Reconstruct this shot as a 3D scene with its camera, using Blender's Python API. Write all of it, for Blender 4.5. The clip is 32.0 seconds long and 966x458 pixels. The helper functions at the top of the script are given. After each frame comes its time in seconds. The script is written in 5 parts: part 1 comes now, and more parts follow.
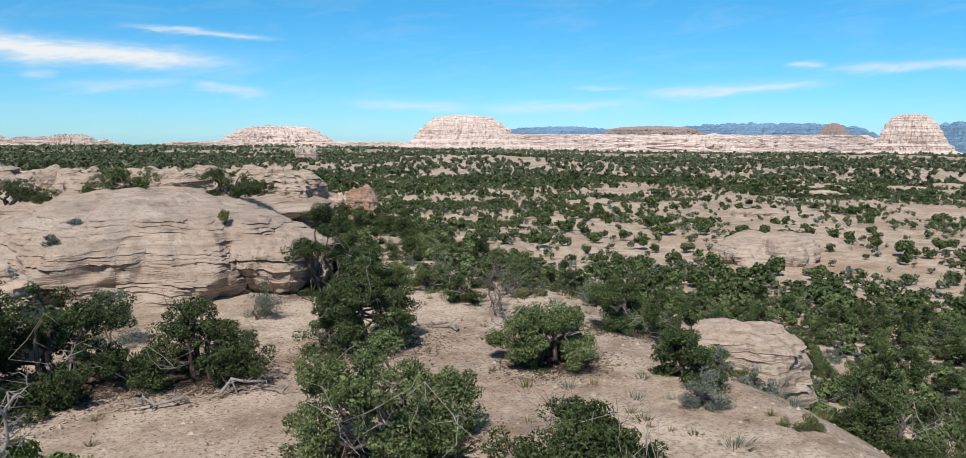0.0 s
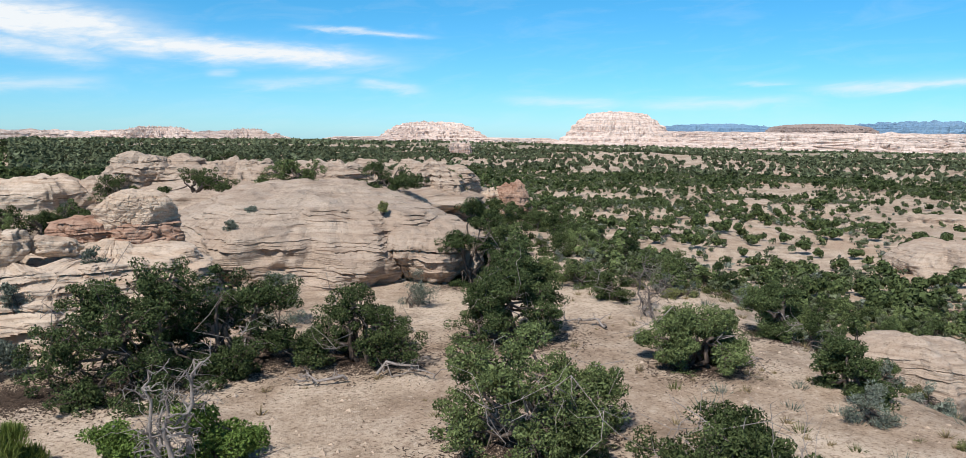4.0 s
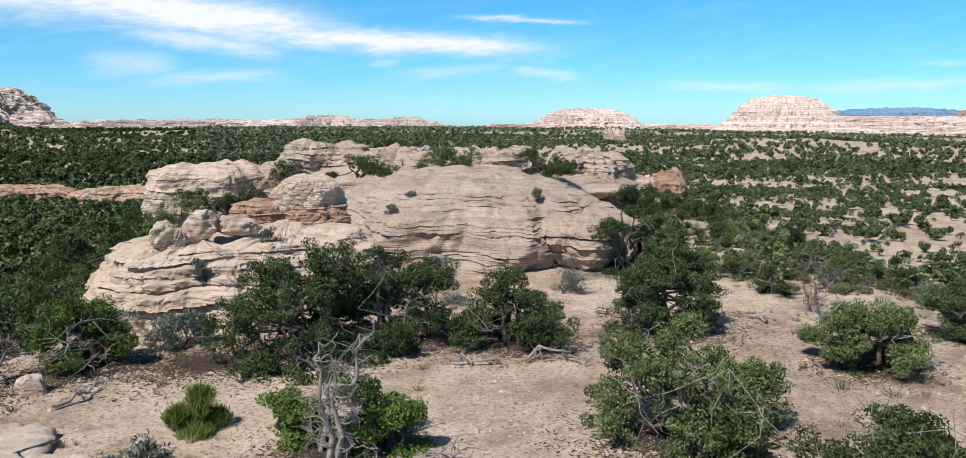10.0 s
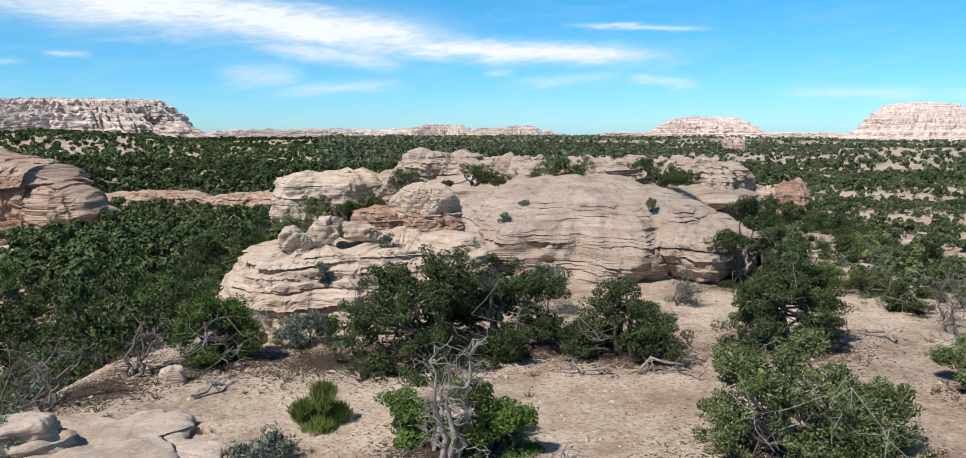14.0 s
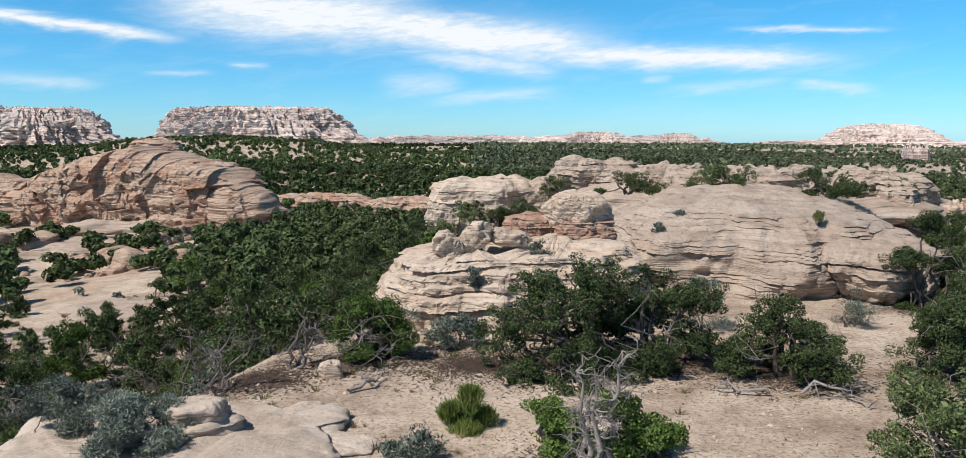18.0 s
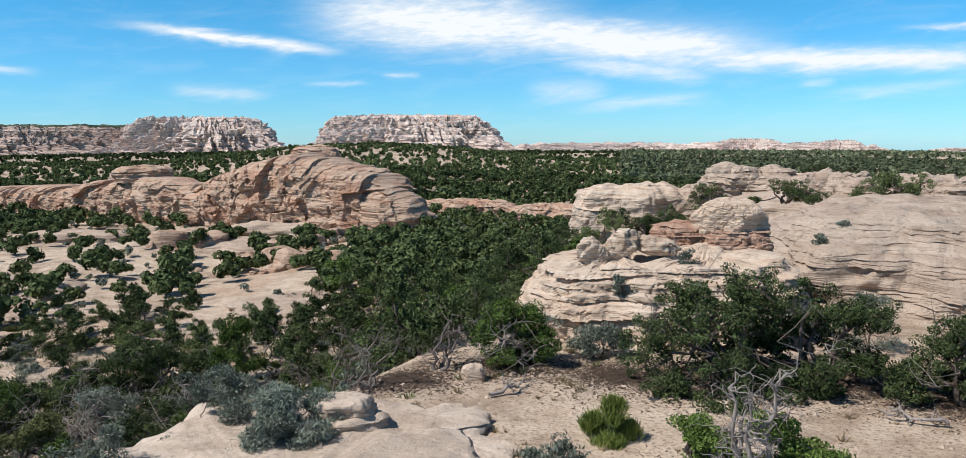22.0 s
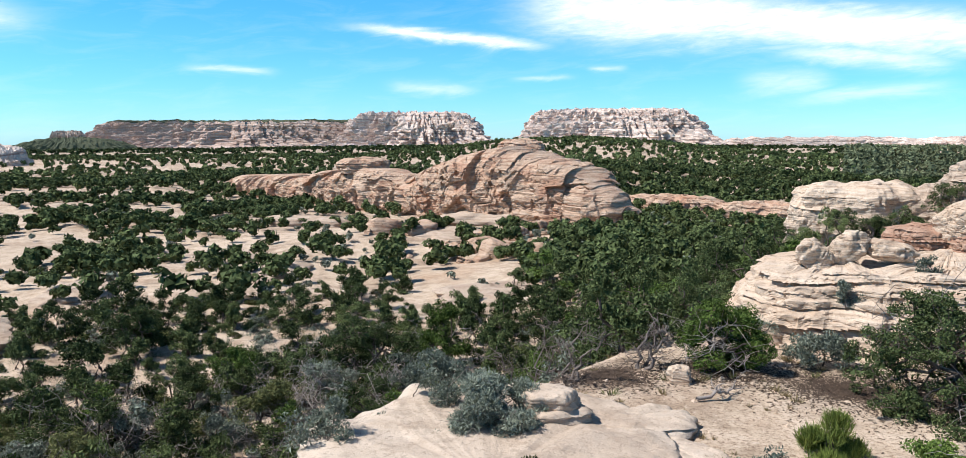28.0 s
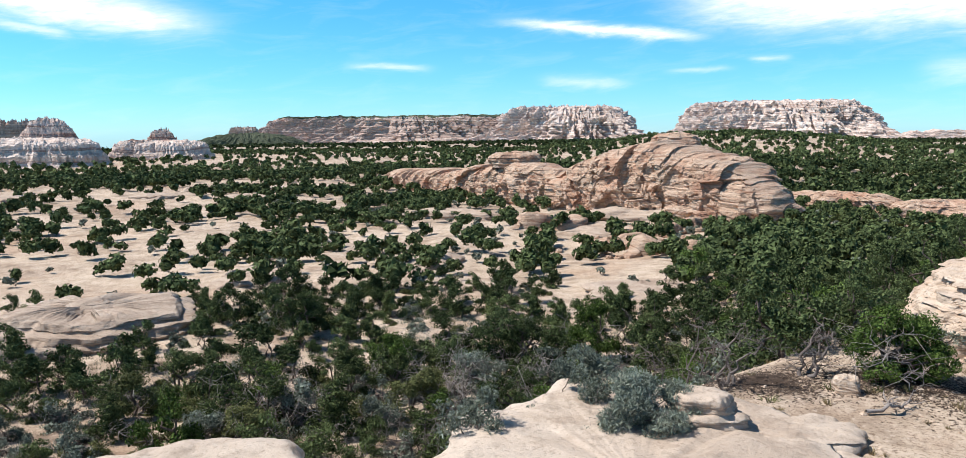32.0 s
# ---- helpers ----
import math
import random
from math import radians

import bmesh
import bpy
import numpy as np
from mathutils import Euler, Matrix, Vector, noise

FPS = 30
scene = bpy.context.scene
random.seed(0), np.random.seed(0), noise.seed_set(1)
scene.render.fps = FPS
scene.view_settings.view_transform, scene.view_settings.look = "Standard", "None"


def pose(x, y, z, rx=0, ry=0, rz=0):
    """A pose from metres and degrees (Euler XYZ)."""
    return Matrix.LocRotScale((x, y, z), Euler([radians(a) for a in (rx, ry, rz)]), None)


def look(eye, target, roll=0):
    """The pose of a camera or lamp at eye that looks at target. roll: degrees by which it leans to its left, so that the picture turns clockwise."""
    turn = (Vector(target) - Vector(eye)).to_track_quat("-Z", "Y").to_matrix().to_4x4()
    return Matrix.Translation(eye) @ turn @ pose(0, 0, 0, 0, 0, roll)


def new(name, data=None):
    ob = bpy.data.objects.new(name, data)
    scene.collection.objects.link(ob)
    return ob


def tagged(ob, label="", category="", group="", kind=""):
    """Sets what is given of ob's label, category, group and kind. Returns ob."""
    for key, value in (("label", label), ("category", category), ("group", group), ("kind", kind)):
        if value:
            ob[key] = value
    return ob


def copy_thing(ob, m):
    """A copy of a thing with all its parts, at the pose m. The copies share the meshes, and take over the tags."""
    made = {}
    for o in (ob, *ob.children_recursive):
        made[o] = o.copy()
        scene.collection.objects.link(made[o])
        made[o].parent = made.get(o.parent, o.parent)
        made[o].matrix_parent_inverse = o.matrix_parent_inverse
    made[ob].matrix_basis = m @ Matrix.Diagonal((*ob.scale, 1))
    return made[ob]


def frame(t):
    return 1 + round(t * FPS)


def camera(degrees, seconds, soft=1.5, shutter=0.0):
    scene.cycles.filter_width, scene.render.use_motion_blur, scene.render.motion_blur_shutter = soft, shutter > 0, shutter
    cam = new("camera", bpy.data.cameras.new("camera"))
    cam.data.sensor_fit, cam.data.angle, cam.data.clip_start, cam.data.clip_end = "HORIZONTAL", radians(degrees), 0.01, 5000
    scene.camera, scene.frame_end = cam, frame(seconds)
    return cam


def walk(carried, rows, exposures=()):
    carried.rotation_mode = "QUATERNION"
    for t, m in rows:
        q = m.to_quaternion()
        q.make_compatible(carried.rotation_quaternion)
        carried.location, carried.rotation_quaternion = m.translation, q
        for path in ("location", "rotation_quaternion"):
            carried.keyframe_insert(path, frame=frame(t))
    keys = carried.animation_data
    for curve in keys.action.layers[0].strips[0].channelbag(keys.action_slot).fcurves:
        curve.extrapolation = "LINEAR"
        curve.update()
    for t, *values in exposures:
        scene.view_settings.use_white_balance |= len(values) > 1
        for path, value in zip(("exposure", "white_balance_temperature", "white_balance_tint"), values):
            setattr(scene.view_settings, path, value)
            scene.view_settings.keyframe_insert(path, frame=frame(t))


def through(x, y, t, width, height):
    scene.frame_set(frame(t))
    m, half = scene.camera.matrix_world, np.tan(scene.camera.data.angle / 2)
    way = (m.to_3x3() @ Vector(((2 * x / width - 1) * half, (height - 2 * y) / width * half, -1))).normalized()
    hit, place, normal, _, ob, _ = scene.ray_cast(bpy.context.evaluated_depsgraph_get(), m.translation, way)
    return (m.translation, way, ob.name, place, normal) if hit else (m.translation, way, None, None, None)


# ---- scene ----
cam = camera(63.25, 32.0, soft=0.5)
PATH = [
    (0, pose(0.287, 0.158, 6.281, 83.07, -0.11, -37.98)), (1, pose(0.270, 0.120, 6.260, 83.34, -0.25, -35.75)),
    (2, pose(0.247, 0.110, 6.260, 83.27, -0.59, -32.87)), (3, pose(0.225, 0.110, 6.260, 83.06, -0.64, -29.97)),
    (4, pose(0.182, 0.062, 6.261, 82.76, -0.49, -26.99)), (4.5, pose(0.154, 0.026, 6.255, 82.63, -0.35, -25.55)),
    (6.5, pose(0.126, -0.057, 6.268, 82.54, 0.16, -21.02)), (7, pose(0.127, -0.057, 6.261, 82.55, 0.25, -20.17)),
    (8, pose(0.159, 0.024, 6.249, 82.22, 0.21, -18.94)), (9, pose(0.166, 0.048, 6.242, 81.89, 0.02, -17.50)),
    (10, pose(0.095, -0.012, 6.249, 81.77, -0.03, -15.88)), (11, pose(0.055, -0.093, 6.254, 81.91, -0.03, -13.91)),
    (12, pose(0.031, -0.194, 6.269, 82.13, -0.07, -11.87)), (13, pose(0.014, -0.254, 6.288, 82.29, -0.03, -9.76)),
    (13.5, pose(0.010, -0.276, 6.288, 82.36, 0.08, -8.76)), (15.5, pose(0.019, -0.262, 6.283, 82.59, 0.28, -3.72)),
    (16, pose(0.032, -0.246, 6.285, 82.67, 0.26, -2.26)), (17, pose(0.030, -0.205, 6.288, 82.83, 0.10, 0.62)),
    (18, pose(0.009, -0.166, 6.281, 82.95, -0.00, 3.42)), (19, pose(0.009, -0.142, 6.256, 83.09, -0.03, 6.17)),
    (20, pose(-0.003, -0.104, 6.240, 83.29, 0.05, 8.87)), (21, pose(-0.022, -0.023, 6.232, 83.44, 0.20, 11.34)),
    (22, pose(-0.053, 0.055, 6.222, 83.47, 0.11, 13.95)), (23, pose(-0.104, 0.108, 6.210, 83.46, -0.06, 16.56)),
    (24, pose(-0.152, 0.161, 6.213, 83.42, -0.08, 19.09)), (25, pose(-0.177, 0.146, 6.206, 83.38, -0.20, 21.65)),
    (25.5, pose(-0.179, 0.134, 6.205, 83.34, -0.21, 22.94)), (27.5, pose(-0.244, 0.078, 6.207, 83.09, -0.04, 27.41)),
    (28, pose(-0.243, 0.072, 6.219, 83.05, 0.07, 28.64)), (29, pose(-0.241, 0.053, 6.230, 83.06, 0.25, 31.41)),
    (30, pose(-0.255, 0.059, 6.243, 83.06, 0.36, 34.14)), (31, pose(-0.280, 0.057, 6.244, 82.89, 0.42, 36.88)),
    (32, pose(-0.292, 0.025, 6.239, 82.68, 0.38, 39.55)),
]
walk(cam, PATH, [(0, -0.16), (4, -0.08), (9, 0.0), (19, -0.04), (24, 0.06), (28, 0.34), (32, 0.32)])
SUN_AZ, SUN_EL = 126.0, 52.0        # degrees: to the left of +Y, above the horizon

# ---------------------------------------------------------------- world and sun


def nodes_of(tree):
    tree.nodes.clear()

    def node(kind, **values):
        n = tree.nodes.new(kind)
        for key, value in values.items():
            if key.startswith("i_"):
                n.inputs[int(key[2:])].default_value = value
            else:
                setattr(n, key, value)
        return n

    def link(a, b):
        tree.links.new(a, b)
    return node, link


def maths(node, link, op, a, b=None, clamp=False):
    n = node("ShaderNodeMath", operation=op, use_clamp=clamp)
    for k, v in enumerate((a, b)):
        if v is None:
            continue
        if isinstance(v, (int, float)):
            n.inputs[k].default_value = v
        else:
            link(v, n.inputs[k])
    return n.outputs[0]


def ramp(node, link, fac, *stops):
    n = node("ShaderNodeValToRGB")
    while len(n.color_ramp.elements) < len(stops):
        n.color_ramp.elements.new(0.5)
    for e, (p, c) in zip(n.color_ramp.elements, stops):
        e.position, e.color = p, (*c, 1)
    link(fac, n.inputs[0])
    return n.outputs[0]


# wisps of high cloud: bearing, height, half length, half thickness, slant in degrees, density
CLOUDS = [
    (16.5, 8.2, 8.5, 1.7, -3, 1.3), (4.4, 6.75, 9.0, 1.25, -5.4, 1.35), (-9.8, 5.15, 9.5, 0.62, -2.6, 1.3), (3.3, 4.9, 4.8, 0.6, -6.4, 0.8),
    (31, 6.8, 6.2, 0.33, -5.3, 1.25), (-18.6, 6.7, 4.2, 0.16, -3, 0.7), (7.9, 3.5, 2.6, 0.7, 1.2, 0.45), (2.6, 2.6, 4.0, 0.4, 4.2, 0.5),
    (-32.9, 2.0, 4.2, 0.32, -1.6, 0.45), (-43.3, 1.95, 5.5, 0.3, 2.2, 0.45), (-55.3, 3.06, 5.6, 0.34, 2.7, 0.7), (-66.1, 4.3, 4.5, 0.28, 1.4, 0.6),
    (-60, 4.5, 1.2, 0.2, -1.7, 0.6), (-46.4, 3.3, 1.7, 0.16, 0, 0.35), (66.3, 7.7, 7.0, 1.0, -5.5, 1.2), (69, 6.4, 2.2, 0.35, -6.8, 0.7),
    (46.2, 4.3, 2.6, 0.25, -3.4, 0.6), (32.2, 3.2, 2.8, 0.36, -2.7, 0.45), (19.8, 4.6, 1.2, 0.18, 0, 0.5), (-20.3, 3.0, 2.3, 0.33, -6.8, 0.55),
    (-8.9, 3.7, 1.0, 0.3, 4.7, 0.4), (24.4, 3.9, 2.0, 0.18, 1, 0.4), (-13.8, 3.2, 4.0, 0.33, 4, 0.35), (-5.0, 6.2, 3.0, 0.5, -8, 0.45),
]


def make_world():
    world = bpy.data.worlds.new("sky")
    scene.world = world
    world.use_nodes = True
    node, link = nodes_of(world.node_tree)
    sky = node("ShaderNodeTexSky", sky_type="NISHITA", sun_disc=False, sun_elevation=radians(SUN_EL), sun_rotation=radians(-SUN_AZ),
               altitude=1800.0, air_density=1.0, dust_density=0.3, ozone_density=1.2)
    coord = node("ShaderNodeTexCoord")
    sep = node("ShaderNodeSeparateXYZ")
    link(coord.outputs["Generated"], sep.inputs[0])
    x, y, z = sep.outputs
    az = maths(node, link, "MULTIPLY", maths(node, link, "ARCTAN2", maths(node, link, "MULTIPLY", x, -1.0), y), 57.2958)
    el = maths(node, link, "MULTIPLY", maths(node, link, "ARCSINE", z), 57.2958)
    # the plane of bearing and height, warped a little so that the wisps fray
    flat = node("ShaderNodeCombineXYZ")
    link(maths(node, link, "MULTIPLY", az, 0.22), flat.inputs[0])
    link(maths(node, link, "ADD", el, maths(node, link, "MULTIPLY", az, 0.07)), flat.inputs[1])
    fray = node("ShaderNodeTexNoise", i_2=0.9, i_3=6.0, i_4=0.62, i_8=0.6)
    link(flat.outputs[0], fray.inputs["Vector"])
    fine = node("ShaderNodeTexNoise", i_2=3.2, i_3=5.0, i_4=0.6, i_8=0.4)
    link(flat.outputs[0], fine.inputs["Vector"])
    warp = maths(node, link, "MULTIPLY", maths(node, link, "SUBTRACT", fray.outputs[0], 0.5), 1.0)
    total = None
    for a0, e0, length, thick, slant, dense in CLOUDS:
        c, s = math.cos(radians(slant)), math.sin(radians(slant))
        da = maths(node, link, "SUBTRACT", a0, az)
        de = maths(node, link, "SUBTRACT", maths(node, link, "ADD", el, maths(node, link, "MULTIPLY", warp, 0.8 + 0.9 * thick)), e0)
        u = maths(node, link, "ADD", maths(node, link, "MULTIPLY", da, c / length), maths(node, link, "MULTIPLY", de, s / length))
        v = maths(node, link, "SUBTRACT", maths(node, link, "MULTIPLY", de, c / thick), maths(node, link, "MULTIPLY", da, s / thick))
        u2 = maths(node, link, "POWER", maths(node, link, "ABSOLUTE", u), 4.0)
        v2 = maths(node, link, "MULTIPLY", v, v)
        g = maths(node, link, "MULTIPLY", maths(node, link, "EXPONENT", maths(node, link, "MULTIPLY", maths(node, link, "ADD", u2, v2), -1.0)), dense)
        total = g if total is None else maths(node, link, "MAXIMUM", total, g)
    tex = maths(node, link, "ADD", maths(node, link, "MULTIPLY", fine.outputs[0], 1.1), 0.28, clamp=True)
    cover = maths(node, link, "MULTIPLY", total, tex, clamp=True)
    veil = maths(node, link, "MULTIPLY", maths(node, link, "SUBTRACT", fray.outputs[0], 0.48, clamp=True), 0.35)
    cover = maths(node, link, "ADD", cover, veil, clamp=True)
    # the blue deepens from the horizon up to mid height, then greys and dims towards the zenith
    rise = node("ShaderNodeMapRange", i_1=-1.0, i_2=60.0, i_3=0.0, i_4=1.0)
    link(el, rise.inputs[0])
    tint = node("ShaderNodeMixRGB", blend_type="MULTIPLY", i_0=1.0)
    link(ramp(node, link, rise.outputs[0], (0.0, SKY_LOW), (0.07, SKY_MID), (0.18, SKY_TOP), (0.34, SKY_TOP), (0.75, SKY_ZENITH)), tint.inputs[2])
    link(sky.outputs[0], tint.inputs[1])
    mix = node("ShaderNodeMixRGB", i_2=(*CLOUD_WHITE, 1))
    link(cover, mix.inputs[0])
    link(tint.outputs[0], mix.inputs[1])
    back = node("ShaderNodeBackground", i_1=SKY_STRENGTH)
    link(mix.outputs[0], back.inputs[0])
    link(back.outputs[0], node("ShaderNodeOutputWorld").inputs[0])


SKY_STRENGTH, CLOUD_WHITE = 0.153, (6.15, 6.45, 6.7)
# the unseen zenith is dimmed and greyed to weaken the fill in shadows
SKY_LOW, SKY_MID, SKY_TOP, SKY_ZENITH = (0.37, 0.63, 0.93), (0.29, 0.67, 0.94), (0.215, 0.74, 0.96), (0.30, 0.37, 0.43)
make_world()
sun = new("sun", bpy.data.lights.new("sun", "SUN"))
sun.data.energy, sun.data.angle, sun.data.color = 5.0, radians(0.53), (1.0, 0.965, 0.92)
sun.matrix_world = look((0, 0, 0), (math.sin(radians(SUN_AZ)) * math.cos(radians(SUN_EL)), -math.cos(radians(SUN_AZ)) * math.cos(radians(SUN_EL)), -math.sin(radians(SUN_EL))))

# ---------------------------------------------------------------- arithmetic
PERM = np.random.RandomState(7).permutation(512)
GRAD = np.random.RandomState(8).normal(size=(512, 3))
GRAD /= np.linalg.norm(GRAD, axis=1)[:, None]


def gnoise(x, y, z=0.0):
    """Smooth gradient noise, about -1 to 1, of arrays."""
    x, y, z = np.broadcast_arrays(np.asarray(x, float), np.asarray(y, float), np.asarray(z, float))
    ix, iy, iz = np.floor(x).astype(int), np.floor(y).astype(int), np.floor(z).astype(int)
    fx, fy, fz = x - ix, y - iy, z - iz
    u, v, w = (q * q * q * (q * (q * 6 - 15) + 10) for q in (fx, fy, fz))
    out = 0.0
    for dx in (0, 1):
        for dy in (0, 1):
            for dz in (0, 1):
                h = PERM[(PERM[(PERM[(ix + dx) & 511] + iy + dy) & 511] + iz + dz) & 511]
                g = GRAD[h]
                dot = g[..., 0] * (fx - dx) + g[..., 1] * (fy - dy) + g[..., 2] * (fz - dz)
                out = out + dot * (u if dx else 1 - u) * (v if dy else 1 - v) * (w if dz else 1 - w)
    return out * 1.6


def fbm(x, y, z=0.0, octaves=4, gain=0.5):
    out, a = 0.0, 1.0
    for k in range(octaves):
        s = 2.03 ** k
        out = out + a * gnoise(x * s + 17.3 * k, y * s - 9.1 * k, z * s + 3.7 * k)
        a *= gain
    return out


def smooth(a, b, v):
    q = np.clip((np.asarray(v, float) - a) / (b - a), 0, 1)
    return q * q * (3 - 2 * q)


def polar(az, r):
    """A place by its bearing from the lookout (degrees to the left of +Y) and its distance."""
    return -math.sin(radians(az)) * r, math.cos(radians(az)) * r


# ---------------------------------------------------------------- the lie of the land
VALLEY = -7.4


def ellipse(x, y, cx, cy, a, b, turn):
    c, s = math.cos(radians(turn)), math.sin(radians(turn))
    u, v = (x - cx) * c + (y - cy) * s, -(x - cx) * s + (y - cy) * c
    return np.sqrt((u / a) ** 2 + (v / b) ** 2)


def bench_at(x, y):
    """1 on the rock bench in front of the lookout, 0 down in the valleys."""
    wob = 0.10 * gnoise(x / 14, y / 14, 2.2)
    d1 = ellipse(x, y, 11, 38, 17, 54, -13) + wob
    d2 = ellipse(x, y, 0.5, 6, 11, 12.5, 0) + wob
    return np.maximum(1 - smooth(0.82, 1.5, d1), 1 - smooth(0.9, 1.7, d2))


def ground(x, y, fine=True):
    x, y = np.asarray(x, float), np.asarray(y, float)
    r, az = np.hypot(x, y), np.degrees(np.arctan2(-x, y))
    front = np.abs(az) < 110
    # far out the land falls away so that the horizon lies lower to the right and to the left
    drop = 0.0165 + 0.0085 * (1 - smooth(-50, -16, az)) + 0.0035 * smooth(34, 52, az) + 0.006 * smooth(56, 72, az)
    q = (VALLEY - (6.24 - drop * r)) / 3.0
    z = VALLEY - 3.0 * np.log1p(np.exp(np.clip(q, -30, 30))) - 3.0 * np.clip(q - 30, 0, None)
    # the wooded rise between the crag and the mesas
    z = z + 9.0 * np.exp(-(((az - 21) / 10) ** 2) - ((r - 480) / 230) ** 2) * front
    z = z + 2.2 * np.exp(-(((az - 13) / 11) ** 2) - ((r - 34) / 18) ** 2) * front
    z = z + 2.5 * fbm(x / 170, y / 170, 5.0, 3) * smooth(80, 320, r) * (1 - 0.6 * smooth(600, 1500, r))
    if fine:
        z = z + 0.7 * fbm(x / 26, y / 26, 1.0, 4) * smooth(18, 50, r)
    b = bench_at(x, y)
    z = z * (1 - b) + (0.05 * fbm(x / 9, y / 9, 4.0, 3) if fine else 0) * b
    # the knoll under the lookout
    z = z + 4.3 * np.exp(-(r / 4.2) ** 2)
    return z


def ground_z(x, y):
    return float(ground(np.array([x]), np.array([y]))[0])


# ---------------------------------------------------------------- meshes


def mesh_of(name, verts, faces, material, smooth_faces=True, uv=None):
    me = bpy.data.meshes.new(name)
    verts, faces = np.asarray(verts, np.float32), np.asarray(faces, np.int32)
    n, k = faces.shape
    me.vertices.add(len(verts))
    me.vertices.foreach_set("co", verts.ravel())
    me.loops.add(n * k)
    me.loops.foreach_set("vertex_index", faces.ravel())
    me.polygons.add(n)
    me.polygons.foreach_set("loop_start", np.arange(0, n * k, k, dtype=np.int32))
    me.polygons.foreach_set("use_smooth", np.full(n, smooth_faces))
    me.materials.append(material)
    me.update(calc_edges=True)
    me.validate()
    return me


def thing(name, data, label, category, group="", kind="", at=(0, 0, 0), turn=0.0):
    ob = new(name, data)
    ob.matrix_world = pose(*at, 0, 0, turn)
    return tagged(ob, label, category, group, kind)


def part(name, data, parent, label=""):
    ob = new(name, data)
    ob.parent = parent
    return tagged(ob, label)


def grid_faces(rows, cols, wrap):
    i, j = np.meshgrid(np.arange(rows - 1), np.arange(cols if wrap else cols - 1), indexing="ij")
    jn = (j + 1) % cols
    return np.stack([i * cols + j, i * cols + jn, (i + 1) * cols + jn, (i + 1) * cols + j], -1).reshape(-1, 4)


# ---------------------------------------------------------------- materials


def shader(name, build, rough=0.9):
    m = bpy.data.materials.new(name)
    m.use_nodes = True
    node, link = nodes_of(m.node_tree)
    bsdf = node("ShaderNodeBsdfPrincipled")
    bsdf.inputs["Roughness"].default_value = rough
    bsdf.inputs["Specular IOR Level"].default_value = 0.2
    out = node("ShaderNodeOutputMaterial")
    link(bsdf.outputs[0], out.inputs[0])
    build(node, link, bsdf, out)
    return m


def noise_tex(node, link, vec, scale, detail=5.0, rough=0.6, warp=0.0):
    n = node("ShaderNodeTexNoise", i_2=scale, i_3=detail, i_4=rough, i_8=warp)
    link(vec, n.inputs["Vector"])
    return n.outputs[0]


def mixc(node, link, fac, a, b, kind="MIX"):
    n = node("ShaderNodeMixRGB", blend_type=kind)
    for k, v in enumerate((fac, a, b)):
        if isinstance(v, (int, float)):
            n.inputs[k].default_value = v
        elif isinstance(v, tuple):
            n.inputs[k].default_value = (*v, 1)
        else:
            link(v, n.inputs[k])
    return n.outputs[0]


def relief(node, link, bsdf, height, strength, distance):
    b = node("ShaderNodeBump", i_0=strength, i_1=distance)
    link(height, b.inputs["Height"])
    link(b.outputs[0], bsdf.inputs["Normal"])


def place(node):
    return node("ShaderNodeNewGeometry").outputs["Position"]


def scaled(node, link, vec, s):
    m = node("ShaderNodeVectorMath", operation="MULTIPLY")
    link(vec, m.inputs[0])
    m.inputs[1].default_value = s
    return m.outputs[0]


